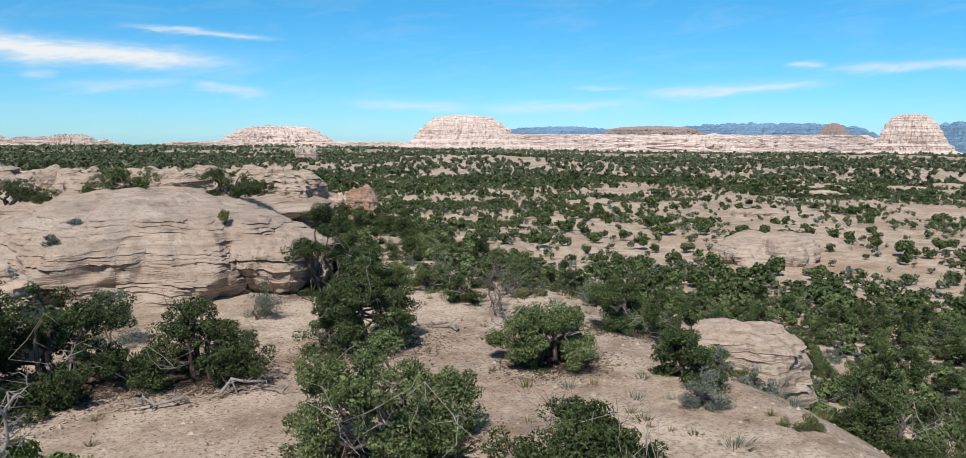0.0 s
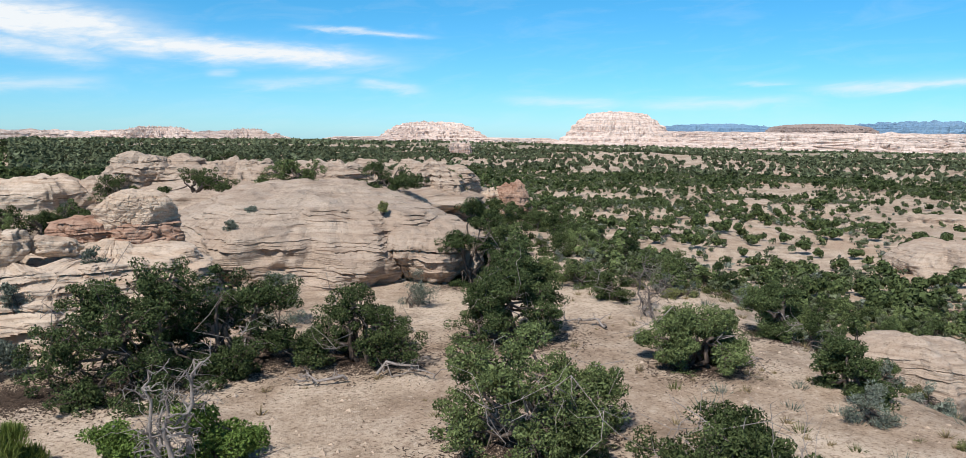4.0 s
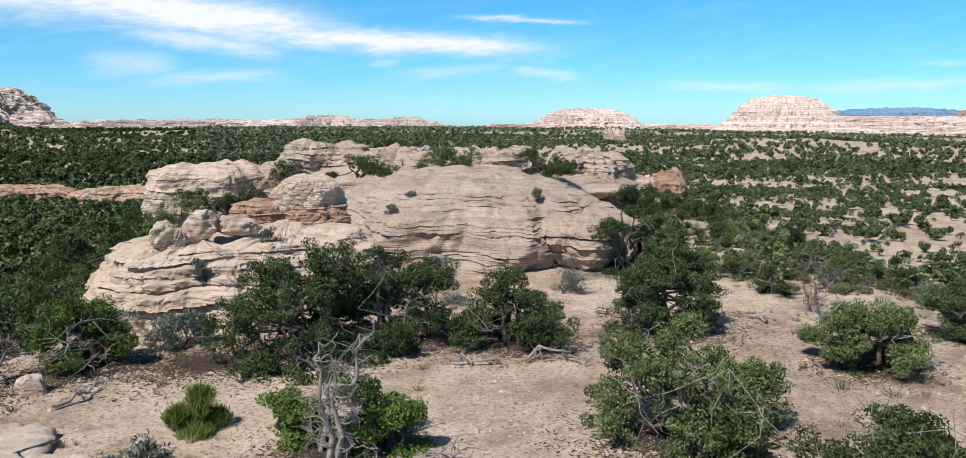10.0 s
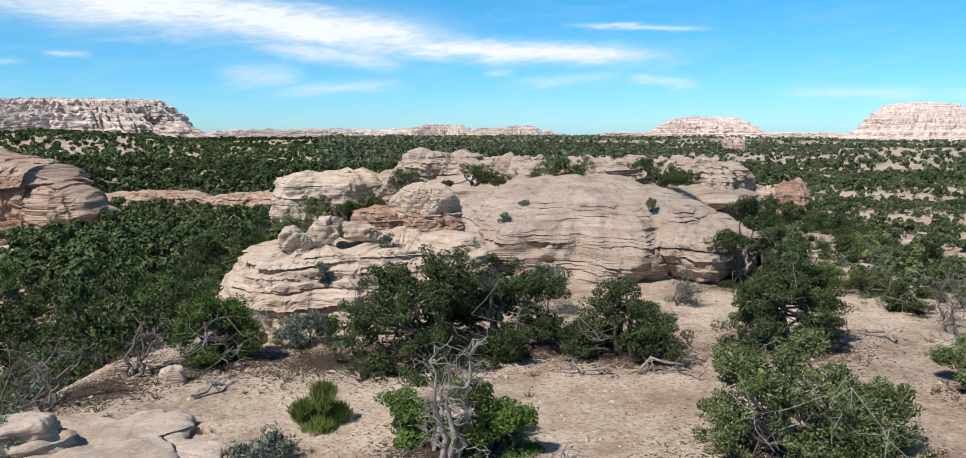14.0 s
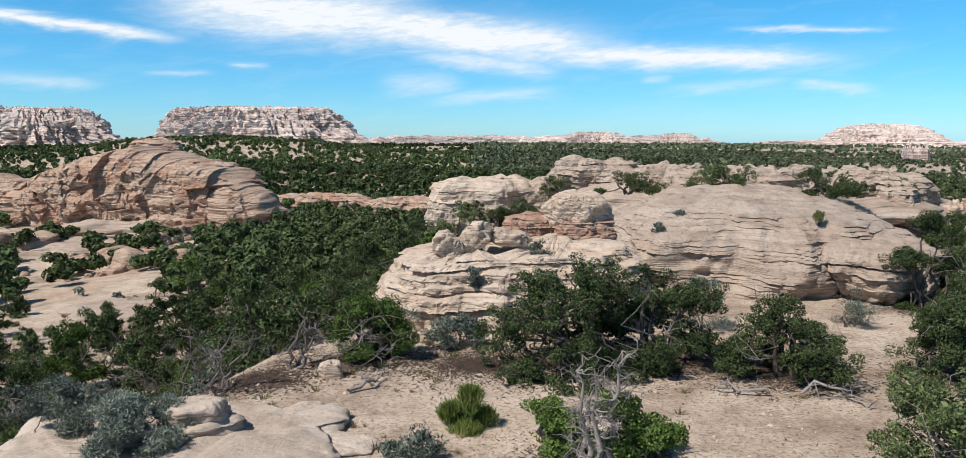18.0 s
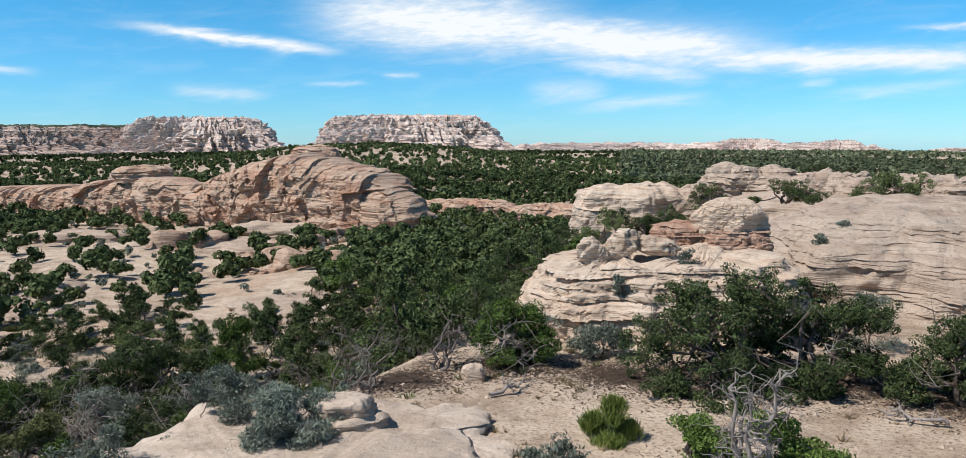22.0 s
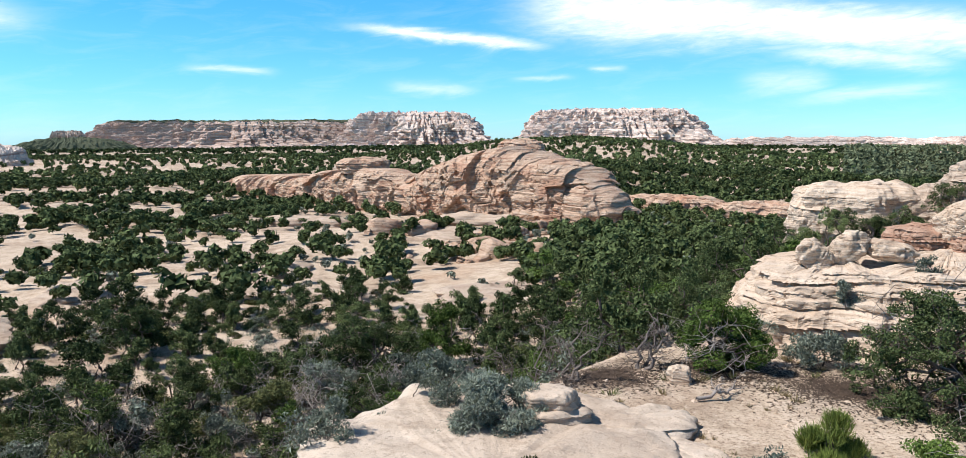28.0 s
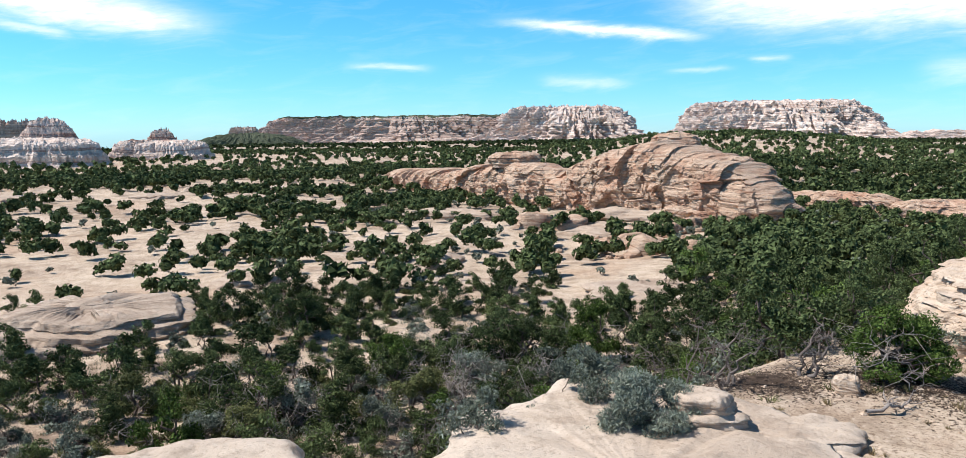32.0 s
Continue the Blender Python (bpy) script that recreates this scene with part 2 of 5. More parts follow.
def ground_build(node, link, bsdf, out):
    p = place(node)
    patch = noise_tex(node, link, p, 0.09, 6, 0.62, 0.3)
    mid = noise_tex(node, link, p, 0.7, 6, 0.65)
    grain = noise_tex(node, link, p, 9, 6, 0.85)
    sand = ramp(node, link, mid, (0.32, (0.24, 0.172, 0.12)), (0.48, (0.42, 0.315, 0.23)), (0.70, (0.56, 0.45, 0.35)))
    rock = ramp(node, link, mid, (0.32, (0.40, 0.305, 0.22)), (0.5, (0.575, 0.455, 0.345)), (0.72, (0.67, 0.55, 0.435)))
    fac = ramp(node, link, patch, (0.44, (0, 0, 0)), (0.53, (1, 1, 1)))
    col = mixc(node, link, fac, sand, rock)
    rust = noise_tex(node, link, p, 0.045, 5, 0.65, 0.5)
    col = mixc(node, link, ramp(node, link, rust, (0.54, (0, 0, 0)), (0.64, (0.5, 0.5, 0.5))), col, (0.38, 0.235, 0.145))
    crust = noise_tex(node, link, p, 0.33, 7, 0.7, 0.4)
    col = mixc(node, link, ramp(node, link, crust, (0.54, (0, 0, 0)), (0.66, (0.5, 0.5, 0.5))), col, (0.13, 0.095, 0.07))
    col = mixc(node, link, ramp(node, link, grain, (0.40, (0.9, 0.9, 0.9)), (0.50, (0, 0, 0))), col, (0.19, 0.125, 0.085))
    stone = noise_tex(node, link, p, 4.2, 4, 0.8)
    col = mixc(node, link, ramp(node, link, stone, (0.58, (0, 0, 0)), (0.64, (0.6, 0.6, 0.6))), col, (0.62, 0.51, 0.41))
    # far off, brush too small to tell apart
    dist = node("ShaderNodeVectorMath", operation="LENGTH")
    link(p, dist.inputs[0])
    far = node("ShaderNodeMapRange", i_1=500.0, i_2=1300.0, i_3=0.0, i_4=1.0)
    link(dist.outputs["Value"], far.inputs[0])
    brush = noise_tex(node, link, p, 0.05, 5, 0.75)
    wide = noise_tex(node, link, p, 0.004, 4, 0.6)
    thick = maths(node, link, "ADD", brush, maths(node, link, "MULTIPLY", wide, 0.5))
    cover = maths(node, link, "MULTIPLY", ramp(node, link, thick, (0.62, (0, 0, 0)), (0.78, (0.85, 0.85, 0.85))), far.outputs[0])
    col = mixc(node, link, cover, col, (0.105, 0.125, 0.068))
    link(col, bsdf.inputs["Base Color"])
    h = maths(node, link, "ADD", maths(node, link, "MULTIPLY", grain, 0.25), mid)
    relief(node, link, bsdf, h, 0.8, 0.14)


def rock_build(low, main, high, stain, bed=3.2, red=0.0, lichen=0.3, rel=0.1, tilt=0.0):
    def build(node, link, bsdf, out):
        p = place(node)
        big = noise_tex(node, link, p, 0.22, 5, 0.6, 0.4)
        warped = node("ShaderNodeVectorMath", operation="ADD")
        link(scaled(node, link, p, (0.16 + tilt, 0.16, bed)), warped.inputs[0])
        wob = node("ShaderNodeCombineXYZ")
        link(maths(node, link, "MULTIPLY", big, 2.2), wob.inputs[2])
        link(wob.outputs[0], warped.inputs[1])
        beds = noise_tex(node, link, warped.outputs[0], 1.5, 6, 0.68)
        spot = noise_tex(node, link, p, 2.1, 6, 0.65)
        grain = noise_tex(node, link, p, 22, 4, 0.7)
        col = ramp(node, link, beds, (0.33, low), (0.46, main), (0.66, high))
        seams = noise_tex(node, link, scaled(node, link, warped.outputs[0], (1.0, 1.0, 2.6)), 1.3, 3, 0.5)
        face = node("ShaderNodeSeparateXYZ")
        link(node("ShaderNodeNewGeometry").outputs["True Normal"], face.inputs[0])
        steep = ramp(node, link, maths(node, link, "ABSOLUTE", face.outputs[2]), (0.55, (1, 1, 1)), (0.85, (0, 0, 0)))
        dark = maths(node, link, "MULTIPLY", ramp(node, link, seams, (0.36, (0.6, 0.6, 0.6)), (0.405, (0, 0, 0))), steep)
        col = mixc(node, link, dark, col, tuple(0.45 * q for q in low))
        col = mixc(node, link, ramp(node, link, big, (0.48, (0, 0, 0)), (0.66, (0.65, 0.65, 0.65))), col, stain)
        streak = noise_tex(node, link, scaled(node, link, p, (0.9, 0.9, 0.10)), 1.3, 5, 0.65)
        col = mixc(node, link, ramp(node, link, streak, (0.56, (0, 0, 0)), (0.70, (0.5, 0.5, 0.5))), col, tuple(0.55 * q for q in stain))
        col = mixc(node, link, ramp(node, link, spot, (0.57, (0, 0, 0)), (0.66, (lichen, lichen, lichen))), col, (0.20, 0.165, 0.135))
        fleck = noise_tex(node, link, p, 7.0, 5, 0.75)
        col = mixc(node, link, ramp(node, link, fleck, (0.36, (0.55, 0.55, 0.55)), (0.46, (0, 0, 0))), col, tuple(0.7 * q for q in low))
        col = mixc(node, link, ramp(node, link, grain, (0.36, (0.25, 0.25, 0.25)), (0.52, (0, 0, 0))), col, low)
        link(col, bsdf.inputs["Base Color"])
        h = maths(node, link, "ADD", maths(node, link, "MULTIPLY", grain, 0.10), maths(node, link, "ADD", maths(node, link, "ADD", maths(node, link, "MULTIPLY", spot, 0.5), maths(node, link, "MULTIPLY", fleck, 0.5)), maths(node, link, "MULTIPLY", maths(node, link, "MULTIPLY", beds, steep), 1.5)))
        relief(node, link, bsdf, h, 1.0, rel)
    return build


def leaf_build(dark, light, grey=0.0, through=0.03):
    def build(node, link, bsdf, out):
        geo = node("ShaderNodeNewGeometry")
        info = node("ShaderNodeObjectInfo")
        clump = noise_tex(node, link, geo.outputs["Position"], 1.6, 3, 0.6)
        v = maths(node, link, "ADD", maths(node, link, "MULTIPLY", geo.outputs["Random Per Island"], 0.42),
                  maths(node, link, "ADD", maths(node, link, "MULTIPLY", clump, 0.68), maths(node, link, "MULTIPLY", info.outputs["Random"], 0.28)))
        mid = tuple((a + b) / 2 for a, b in zip(dark, light))
        # dark end pushed near black, so random leaves imitate shade inside the crown
        col = ramp(node, link, v, (0.36, dark), (0.76, mid), (1.02, light))
        link(col, bsdf.inputs["Base Color"])
        bsdf.inputs["Roughness"].default_value = 0.7
        bsdf.inputs["Specular IOR Level"].default_value = 0.06
        tr = node("ShaderNodeBsdfTranslucent")
        link(col, tr.inputs[0])
        mx = node("ShaderNodeMixShader", i_0=through)
        link(bsdf.outputs[0], mx.inputs[1])
        link(tr.outputs[0], mx.inputs[2])
        link(mx.outputs[0], out.inputs[0])
    return build


def bark_build(a, b):
    def build(node, link, bsdf, out):
        p = place(node)
        grain = noise_tex(node, link, scaled(node, link, p, (1, 1, 0.2)), 26, 5, 0.7)
        big = noise_tex(node, link, p, 3.0, 3, 0.6)
        col = ramp(node, link, maths(node, link, "ADD", maths(node, link, "MULTIPLY", grain, 0.6), maths(node, link, "MULTIPLY", big, 0.4)), (0.35, a), (0.65, b))
        link(col, bsdf.inputs["Base Color"])
        relief(node, link, bsdf, grain, 0.7, 0.02)
    return build


GROUND = shader("desert_soil", ground_build)
PALE = shader("pale_sandstone", rock_build((0.28, 0.20, 0.145), (0.475, 0.368, 0.286), (0.575, 0.465, 0.372), (0.41, 0.298, 0.222), bed=4.6, rel=0.16))
SLAB = shader("bare_slickrock", rock_build((0.36, 0.275, 0.21), (0.535, 0.432, 0.343), (0.635, 0.53, 0.435), (0.46, 0.35, 0.268), bed=2.0, rel=0.07))
BUFF = shader("buff_sandstone", rock_build((0.38, 0.265, 0.185), (0.57, 0.445, 0.342), (0.66, 0.545, 0.44), (0.52, 0.38, 0.275), bed=5.0))
RED = shader("red_sandstone", rock_build((0.25, 0.135, 0.09), (0.42, 0.26, 0.185), (0.54, 0.38, 0.285), (0.34, 0.19, 0.125), bed=6.0))
CRAG = shader("crag_sandstone", rock_build((0.34, 0.19, 0.125), (0.59, 0.415, 0.30), (0.69, 0.53, 0.405), (0.53, 0.275, 0.175), bed=2.4, rel=0.35, lichen=0.25))
JUNIPER = shader("juniper_foliage", leaf_build((0.012, 0.022, 0.008), (0.20, 0.248, 0.098)))
PINYON = shader("pinyon_foliage", leaf_build((0.009, 0.018, 0.006), (0.145, 0.188, 0.076)))
BRIGHT = shader("bright_juniper_foliage", leaf_build((0.015, 0.032, 0.006), (0.175, 0.255, 0.064)))
SAGE = shader("sage_foliage", leaf_build((0.04, 0.053, 0.04), (0.31, 0.345, 0.275)))
OLIVE = shader("olive_foliage", leaf_build((0.03, 0.038, 0.014), (0.235, 0.245, 0.10)))
BRUSH = shader("grey_green_brush", leaf_build((0.028, 0.038, 0.019), (0.205, 0.235, 0.135)))
EPHEDRA = shader("ephedra_stems", leaf_build((0.085, 0.12, 0.028), (0.36, 0.42, 0.11)))
DRY = shader("dry_grass", leaf_build((0.17, 0.13, 0.07), (0.42, 0.34, 0.20)))
BARK = shader("juniper_bark", bark_build((0.05, 0.037, 0.03), (0.19, 0.15, 0.125)))
DEADWOOD = shader("weathered_deadwood", bark_build((0.16, 0.135, 0.12), (0.42, 0.37, 0.34)))
DARKWOOD = shader("dark_deadwood", bark_build((0.07, 0.057, 0.05), (0.24, 0.20, 0.18)))

# ---------------------------------------------------------------- ground: one sheet to the horizon


def make_ground():
    az = np.concatenate([np.arange(-180, -86, 6.0), np.arange(-86, 86, 0.36), np.arange(86, 180, 6.0)])
    r = np.concatenate([[0.0, 0.5, 1.0], 1.6 * 1.03 ** np.arange(0, 275)])
    r = r[r < 4950]
    rr, aa = np.meshgrid(r, np.radians(az), indexing="ij")
    x, y = -np.sin(aa) * rr, np.cos(aa) * rr
    z = ground(x, y)
    v = np.stack([x, y, z], -1).reshape(-1, 3)
    me = mesh_of("ground", v, grid_faces(len(r), len(az), True), GROUND)
    thing("ground", me, "pinkish desert sand and bare pale slickrock floor", "ground", kind="structure")


make_ground()

# ---------------------------------------------------------------- rocks


def rock_mesh(name, a, b, h, material, seed, flat=0.6, plan=0.8, bed=0.3, ledge=0.12, crease=0.08, rough=0.25, tilt=(0.0, 0.0), rows=60, cols=140, low=-0.35, flute=0.0, waves=1.0, block=0.0, pit=0.0, seam=0.0, under=0.0, steps=0):
    """A bedded sandstone mass of half widths a, b and height h above its base: weathered ledges with open seams between the beds."""
    rnd = np.random.RandomState(seed)
    th = np.linspace(0.5 * math.pi, 2.5 * math.pi, cols, endpoint=False)

    def sp(v, e):
        return np.sign(v) * np.abs(v) ** e
    if low < -0.5:
        phi = np.linspace(math.asin(low), math.pi / 2, rows)
        s, w = np.sign(np.sin(phi)) * np.abs(np.sin(phi)) ** flat, np.abs(np.cos(phi)) ** flat
    else:
        s = np.concatenate([[-0.3, -0.12], 1 - (1 - np.linspace(0, 1, rows - 2)) ** 1.7])
        w = (1 - np.clip(s, 0, 1) ** (2 / flat)) ** (flat / 2)
    S, T = np.meshgrid(s, th, indexing="ij")
    w = np.repeat(w[:, None], cols, 1)
    cx, cy = sp(np.cos(T), plan), sp(np.sin(T), plan)
    if steps:
        q = np.clip(S + 0.5 / steps * fbm(cx * 1.6 + seed, cy * 1.6, 0.4, 3), 0, 1) * steps
        tread = np.clip((np.floor(q) + smooth(0, 0.22, q - np.floor(q))) / steps, 0, 1)
        w = 0.3 * w + 0.7 * (1 - tread ** (2 / flat)) ** (flat / 2)
    lump = 1 + rough * fbm(cx * 1.3 * waves + seed, cy * 1.3 * waves, S * 0.8 + seed * 0.7, 4)
    x, y = a * cx * w * lump, b * cy * w * lump
    z = h * S * (1 + 0.5 * rough * fbm(cx * w * 2 * waves + 5 + seed, cy * w * 2 * waves, seed * 1.3, 3))
    # the beds: each stands out or back by its own amount, with a seam at its foot
    level = z + tilt[0] * x + tilt[1] * y + 0.5 * bed * fbm(x / (6 * bed + 1), y / (6 * bed + 1), seed, 3)
    k = level / bed + 0.9 * gnoise(level / bed * 0.37 + seed, 1.7 * seed, 0.3) + 0.25 * gnoise(x / (2.5 * bed + 1), y / (2.5 * bed + 1), level / bed * 0.5 + 40)
    i = np.floor(k).astype(int)
    f = k - i
    out = rnd.uniform(-1, 1, 400)
    vary = smooth(seam, seam + 0.5, gnoise(x / (6 * bed + 1.0) + 3, y / (6 * bed + 1.0), i * 2.3 + seed)) * (0.4 + 0.6 * (out[(i * 3 + 11) % 400] > -0.2))
    push = ledge * out[(i + 200) % 400] * 0.22 + ledge * 0.7 * np.exp(-f / 0.22) * vary - crease * np.exp(-((1 - f) / 0.13) ** 2) * vary
    if block:
        arc = T * (a + b) / 2 + 0.7 * block * fbm(T * 2 + seed, z / (2 * block), seed, 2)
        rise = (z + 0.5 * arc + 0.6 * block * gnoise(arc / block * 0.4, z / block * 0.4, seed)) / (1.3 * block)
        row = np.floor(rise)
        col = arc / (block * 1.6) + 0.37 * row
        bi, bf, rf = np.floor(col), col - np.floor(col), rise - row
        push = push + block * 0.42 * (((bi * 12.9898 + row * 78.233 + seed) * 43758.5453) % 1.0 - 0.5)
        edge = np.minimum(np.minimum(bf, 1 - bf) * 1.6, np.minimum(rf, 1 - rf) * 1.3)
        push = push - block * 0.16 * np.exp(-(edge / 0.07) ** 2)
    push = push + 0.35 * rough * fbm(x / 0.9, y / 0.9, z / 0.5 + seed, 3) * min(1.0, h / 3) + flute * (np.abs(fbm(T * a / 2.6, seed, z * 0.25, 3)) - 0.3)
    push = push - under * np.exp(-(np.clip(z, 0, None) / 0.7) ** 2) * (0.6 + 0.4 * gnoise(T * 3, seed, 0.7))
    side = np.clip(w * 1.4, 0, 1) ** 0.6
    nx, ny = cx / a, cy / b
    n = np.hypot(nx, ny) + 1e-9
    x, y = x + nx / n * push * side, y + ny / n * push * side
    z = z + push * (1 - side) * 0.15 + pit * fbm(x / 1.1, y / 1.1, seed, 4) * (1 - side * 0.5)
    v = np.stack([x, y, z], -1).reshape(-1, 3)
    return mesh_of(name, v, grid_faces(rows, cols, True), material, rows < 60)


def rock(name, az, r, z, a, b, h, material, label, seed, category="rock", group="", kind="", turn=None, **more):
    x, y = polar(az, r)
    me = rock_mesh(name, a, b, h, material, seed, **more)
    return thing(name, me, label, category, group, kind, (x, y, z), az if turn is None else turn)


def rocks_of(name, az, r, z, label, category, pieces):
    """An outcrop of several masses: an Empty at its base, and each mass a part (name, sideways, back, up, a, b, h, material, seed, options)."""
    x, y = polar(az, r)
    base = thing(name, None, label, category, at=(x, y, z), turn=az)
    for pname, u, v, up, a, b, h, mat, seed, turn, more in pieces:
        ob = part(pname, rock_mesh(pname, a, b, h, mat, seed, **more), base)
        ob.matrix_basis = pose(u, v, up, 0, 0, turn)
    return base


rocks_of("slickrock_dome", -15.4, 42.5, -0.3, "broad pale sandstone dome with weathered bedding seams", "rock dome", [
    ("rock_mass", 0, 0, 0, 6.4, 12.0, 3.6, PALE, 11, 0, dict(flat=0.64, plan=0.72, bed=0.16, ledge=0.2, crease=0.09, rough=0.19, pit=0.12, seam=-0.25, under=0.5, tilt=(0.03, -0.02), rows=150, cols=420)),
    ("blunt_end", 4.6, -6.2, 0.05, 2.7, 5.2, 2.5, PALE, 12, 0, dict(flat=0.55, plan=0.7, bed=0.4, ledge=0.35, crease=0.35, rough=0.18, block=0.3, under=1.3, rows=90, cols=220)),
    ("shoulder", -3.6, -3.0, 0, 4.2, 7.5, 2.9, PALE, 13, 12, dict(flat=0.7, plan=0.8, bed=0.18, ledge=0.24, crease=0.13, seam=-0.25, rough=0.15, tilt=(0.12, 0.0), rows=90, cols=240)),
])
rocks_of("slickrock_ridge", -14, 66, -0.4, "low pale slickrock ridge with scattered bushes", "rock ridge", [
    ("rock_mass", 0, 0, 0, 13, 17, 3.1, PALE, 21, 0, dict(flat=0.5, bed=0.5, ledge=0.25, crease=0.2, rough=0.25, rows=70, cols=220)),
    ("rock_mass", -9, 3, 0, 5, 7, 3.0, PALE, 22, 20, dict(flat=0.6, bed=0.4, ledge=0.2, rough=0.2)),
    ("rock_mass", 11, -4, -0.6, 4.5, 9, 3.0, PALE, 23, -10, dict(flat=0.6, bed=0.5, ledge=0.2, rough=0.2)),
    ("rock_mass", -9.3, -5, 0, 4.0, 4.0, 4.4, PALE, 25, 15, dict(flat=0.55, plan=0.75, bed=0.4, ledge=0.35, crease=0.3, seam=-0.3, rough=0.35, block=0.7, rows=70, cols=170)),
    ("rock_mass", -4.4, -6, 0, 3.4, 4.2, 4.1, PALE, 26, -10, dict(flat=0.55, plan=0.8, bed=0.4, ledge=0.35, crease=0.3, seam=-0.3, rough=0.35, block=0.6, rows=70, cols=170)),
    ("rock_mass", 3.2, -9, 0, 4.6, 4.0, 4.1, PALE, 27, 8, dict(flat=0.5, plan=0.8, bed=0.35, ledge=0.35, crease=0.3, seam=-0.3, rough=0.3, block=0.6, rows=70, cols=170)),
    ("rock_mass", 9.5, -8, 0, 3.2, 4.6, 4.0, PALE, 28, -12, dict(flat=0.5, plan=0.8, bed=0.35, ledge=0.35, crease=0.3, seam=-0.3, rough=0.3, block=0.6, rows=70, cols=170)),
    ("cap_rock", -9.0, 9, 2.8, 1.6, 1.4, 0.75, BUFF, 24, 10, dict(flat=0.4, bed=0.25, ledge=0.2, rough=0.2, rows=30, cols=70)),
])
rocks_of("stepped_outcrop", 1, 27.5, -0.3, "pale sandstone outcrop weathered into stepped ledges", "rock outcrop", [
    ("rock_mass", 1.5, 0.6, 0, 3.1, 4.3, 2.9, BUFF, 31, 0, dict(flat=0.65, plan=0.75, steps=7, bed=0.30, ledge=0.3, crease=0.25, seam=-0.3, rough=0.16, block=0.35, rows=110, cols=240)),
    ("rock_mass", -1.7, 0.2, 0, 3.2, 3.9, 2.75, BUFF, 32, 8, dict(flat=0.72, plan=0.8, steps=7, bed=0.33, ledge=0.3, crease=0.25, seam=-0.3, rough=0.18, block=0.35, rows=110, cols=240)),
])
rocks_of("balanced_boulder", -3.2, 29.6, 2.4, "rounded pale boulder perched on red bedded ledges", "boulder", [
    ("boulder", 0.15, -0.1, 0.88, 1.25, 1.1, 0.82, BUFF, 41, 0, dict(flat=0.8, plan=0.9, bed=0.22, ledge=0.05, crease=0.09, rough=0.2, tilt=(0.3, 0.0), rows=76, cols=170, low=-0.55, block=0.2)),
    ("red_ledge", 0.3, 0, 0, 1.25, 1.4, 0.7, RED, 42, 0, dict(flat=0.45, bed=0.2, ledge=0.3, crease=0.2, rough=0.22, rows=64, cols=150, block=0.4)),
    ("red_ledge", -1.5, 0, 0.05, 1.0, 1.2, 0.72, RED, 43, 0, dict(flat=0.5, bed=0.2, ledge=0.3, crease=0.2, rough=0.22, rows=64, cols=150, block=0.4)),
])
for az, r, z, a, b, h, seed, tip in ((6.1, 26.4, 2.42, 0.50, 0.46, 0.42, 51, 35), (4.0, 26.7, 2.66, 0.54, 0.46, 0.44, 52, -38), (1.4, 26.9, 2.62, 0.66, 0.5, 0.30, 53, 8)):
    ob = rock("boulder", az, r, z, a, b, h, BUFF, "loose rounded sandstone boulder resting on the stepped outcrop", seed, "boulder", "boulders on the outcrop",
              flat=0.62, plan=0.65, bed=0.6, ledge=0.03, crease=0.03, rough=0.34, rows=44, cols=90, low=-0.95, block=0.45)
    ob.matrix_world = pose(*polar(az, r), z, 0, tip, az)
rocks_of("weathered_outcrop", 1.6, 68, -1.7, "pale rounded sandstone outcrop above the trees", "rock outcrop", [
    ("rock_mass", -2, 0, 0, 5.0, 4.2, 4.0, BUFF, 61, 0, dict(flat=0.5, bed=0.7, ledge=0.3, rough=0.3, rows=70, cols=150)),
    ("rock_mass", 3.4, -1, 0, 2.4, 2.6, 4.1, PALE, 62, 0, dict(flat=0.6, bed=0.6, ledge=0.2, rough=0.25)),
    ("rock_mass", -4.8, -1, 0, 2.0, 2.4, 3.2, BUFF, 63, 0, dict(flat=0.6, bed=0.6, ledge=0.35, rough=0.3)),
])
rocks_of("small_outcrop", -29.0, 60, -0.4, "pink weathered sandstone knob beside dark junipers", "rock outcrop", [
    ("rock_mass", 0.3, 0, 0, 1.4, 1.3, 2.6, RED, 71, 0, dict(flat=0.7, bed=0.5, ledge=0.25, rough=0.35)),
    ("rock_mass", -1.2, 0.2, 0, 1.1, 1.2, 2.1, BUFF, 72, 0, dict(flat=0.7, bed=0.5, ledge=0.25, rough=0.35)),
])
rock("near_slab", 29, 12.9, -0.92, 3.7, 5.6, 1.3, SLAB, "flat pale slickrock slab at the edge of the overlook", 81, "rock slab",
     flat=0.22, plan=0.75, bed=0.30, ledge=0.16, crease=0.10, rough=0.12, rows=59, cols=300, waves=2, pit=0.10)
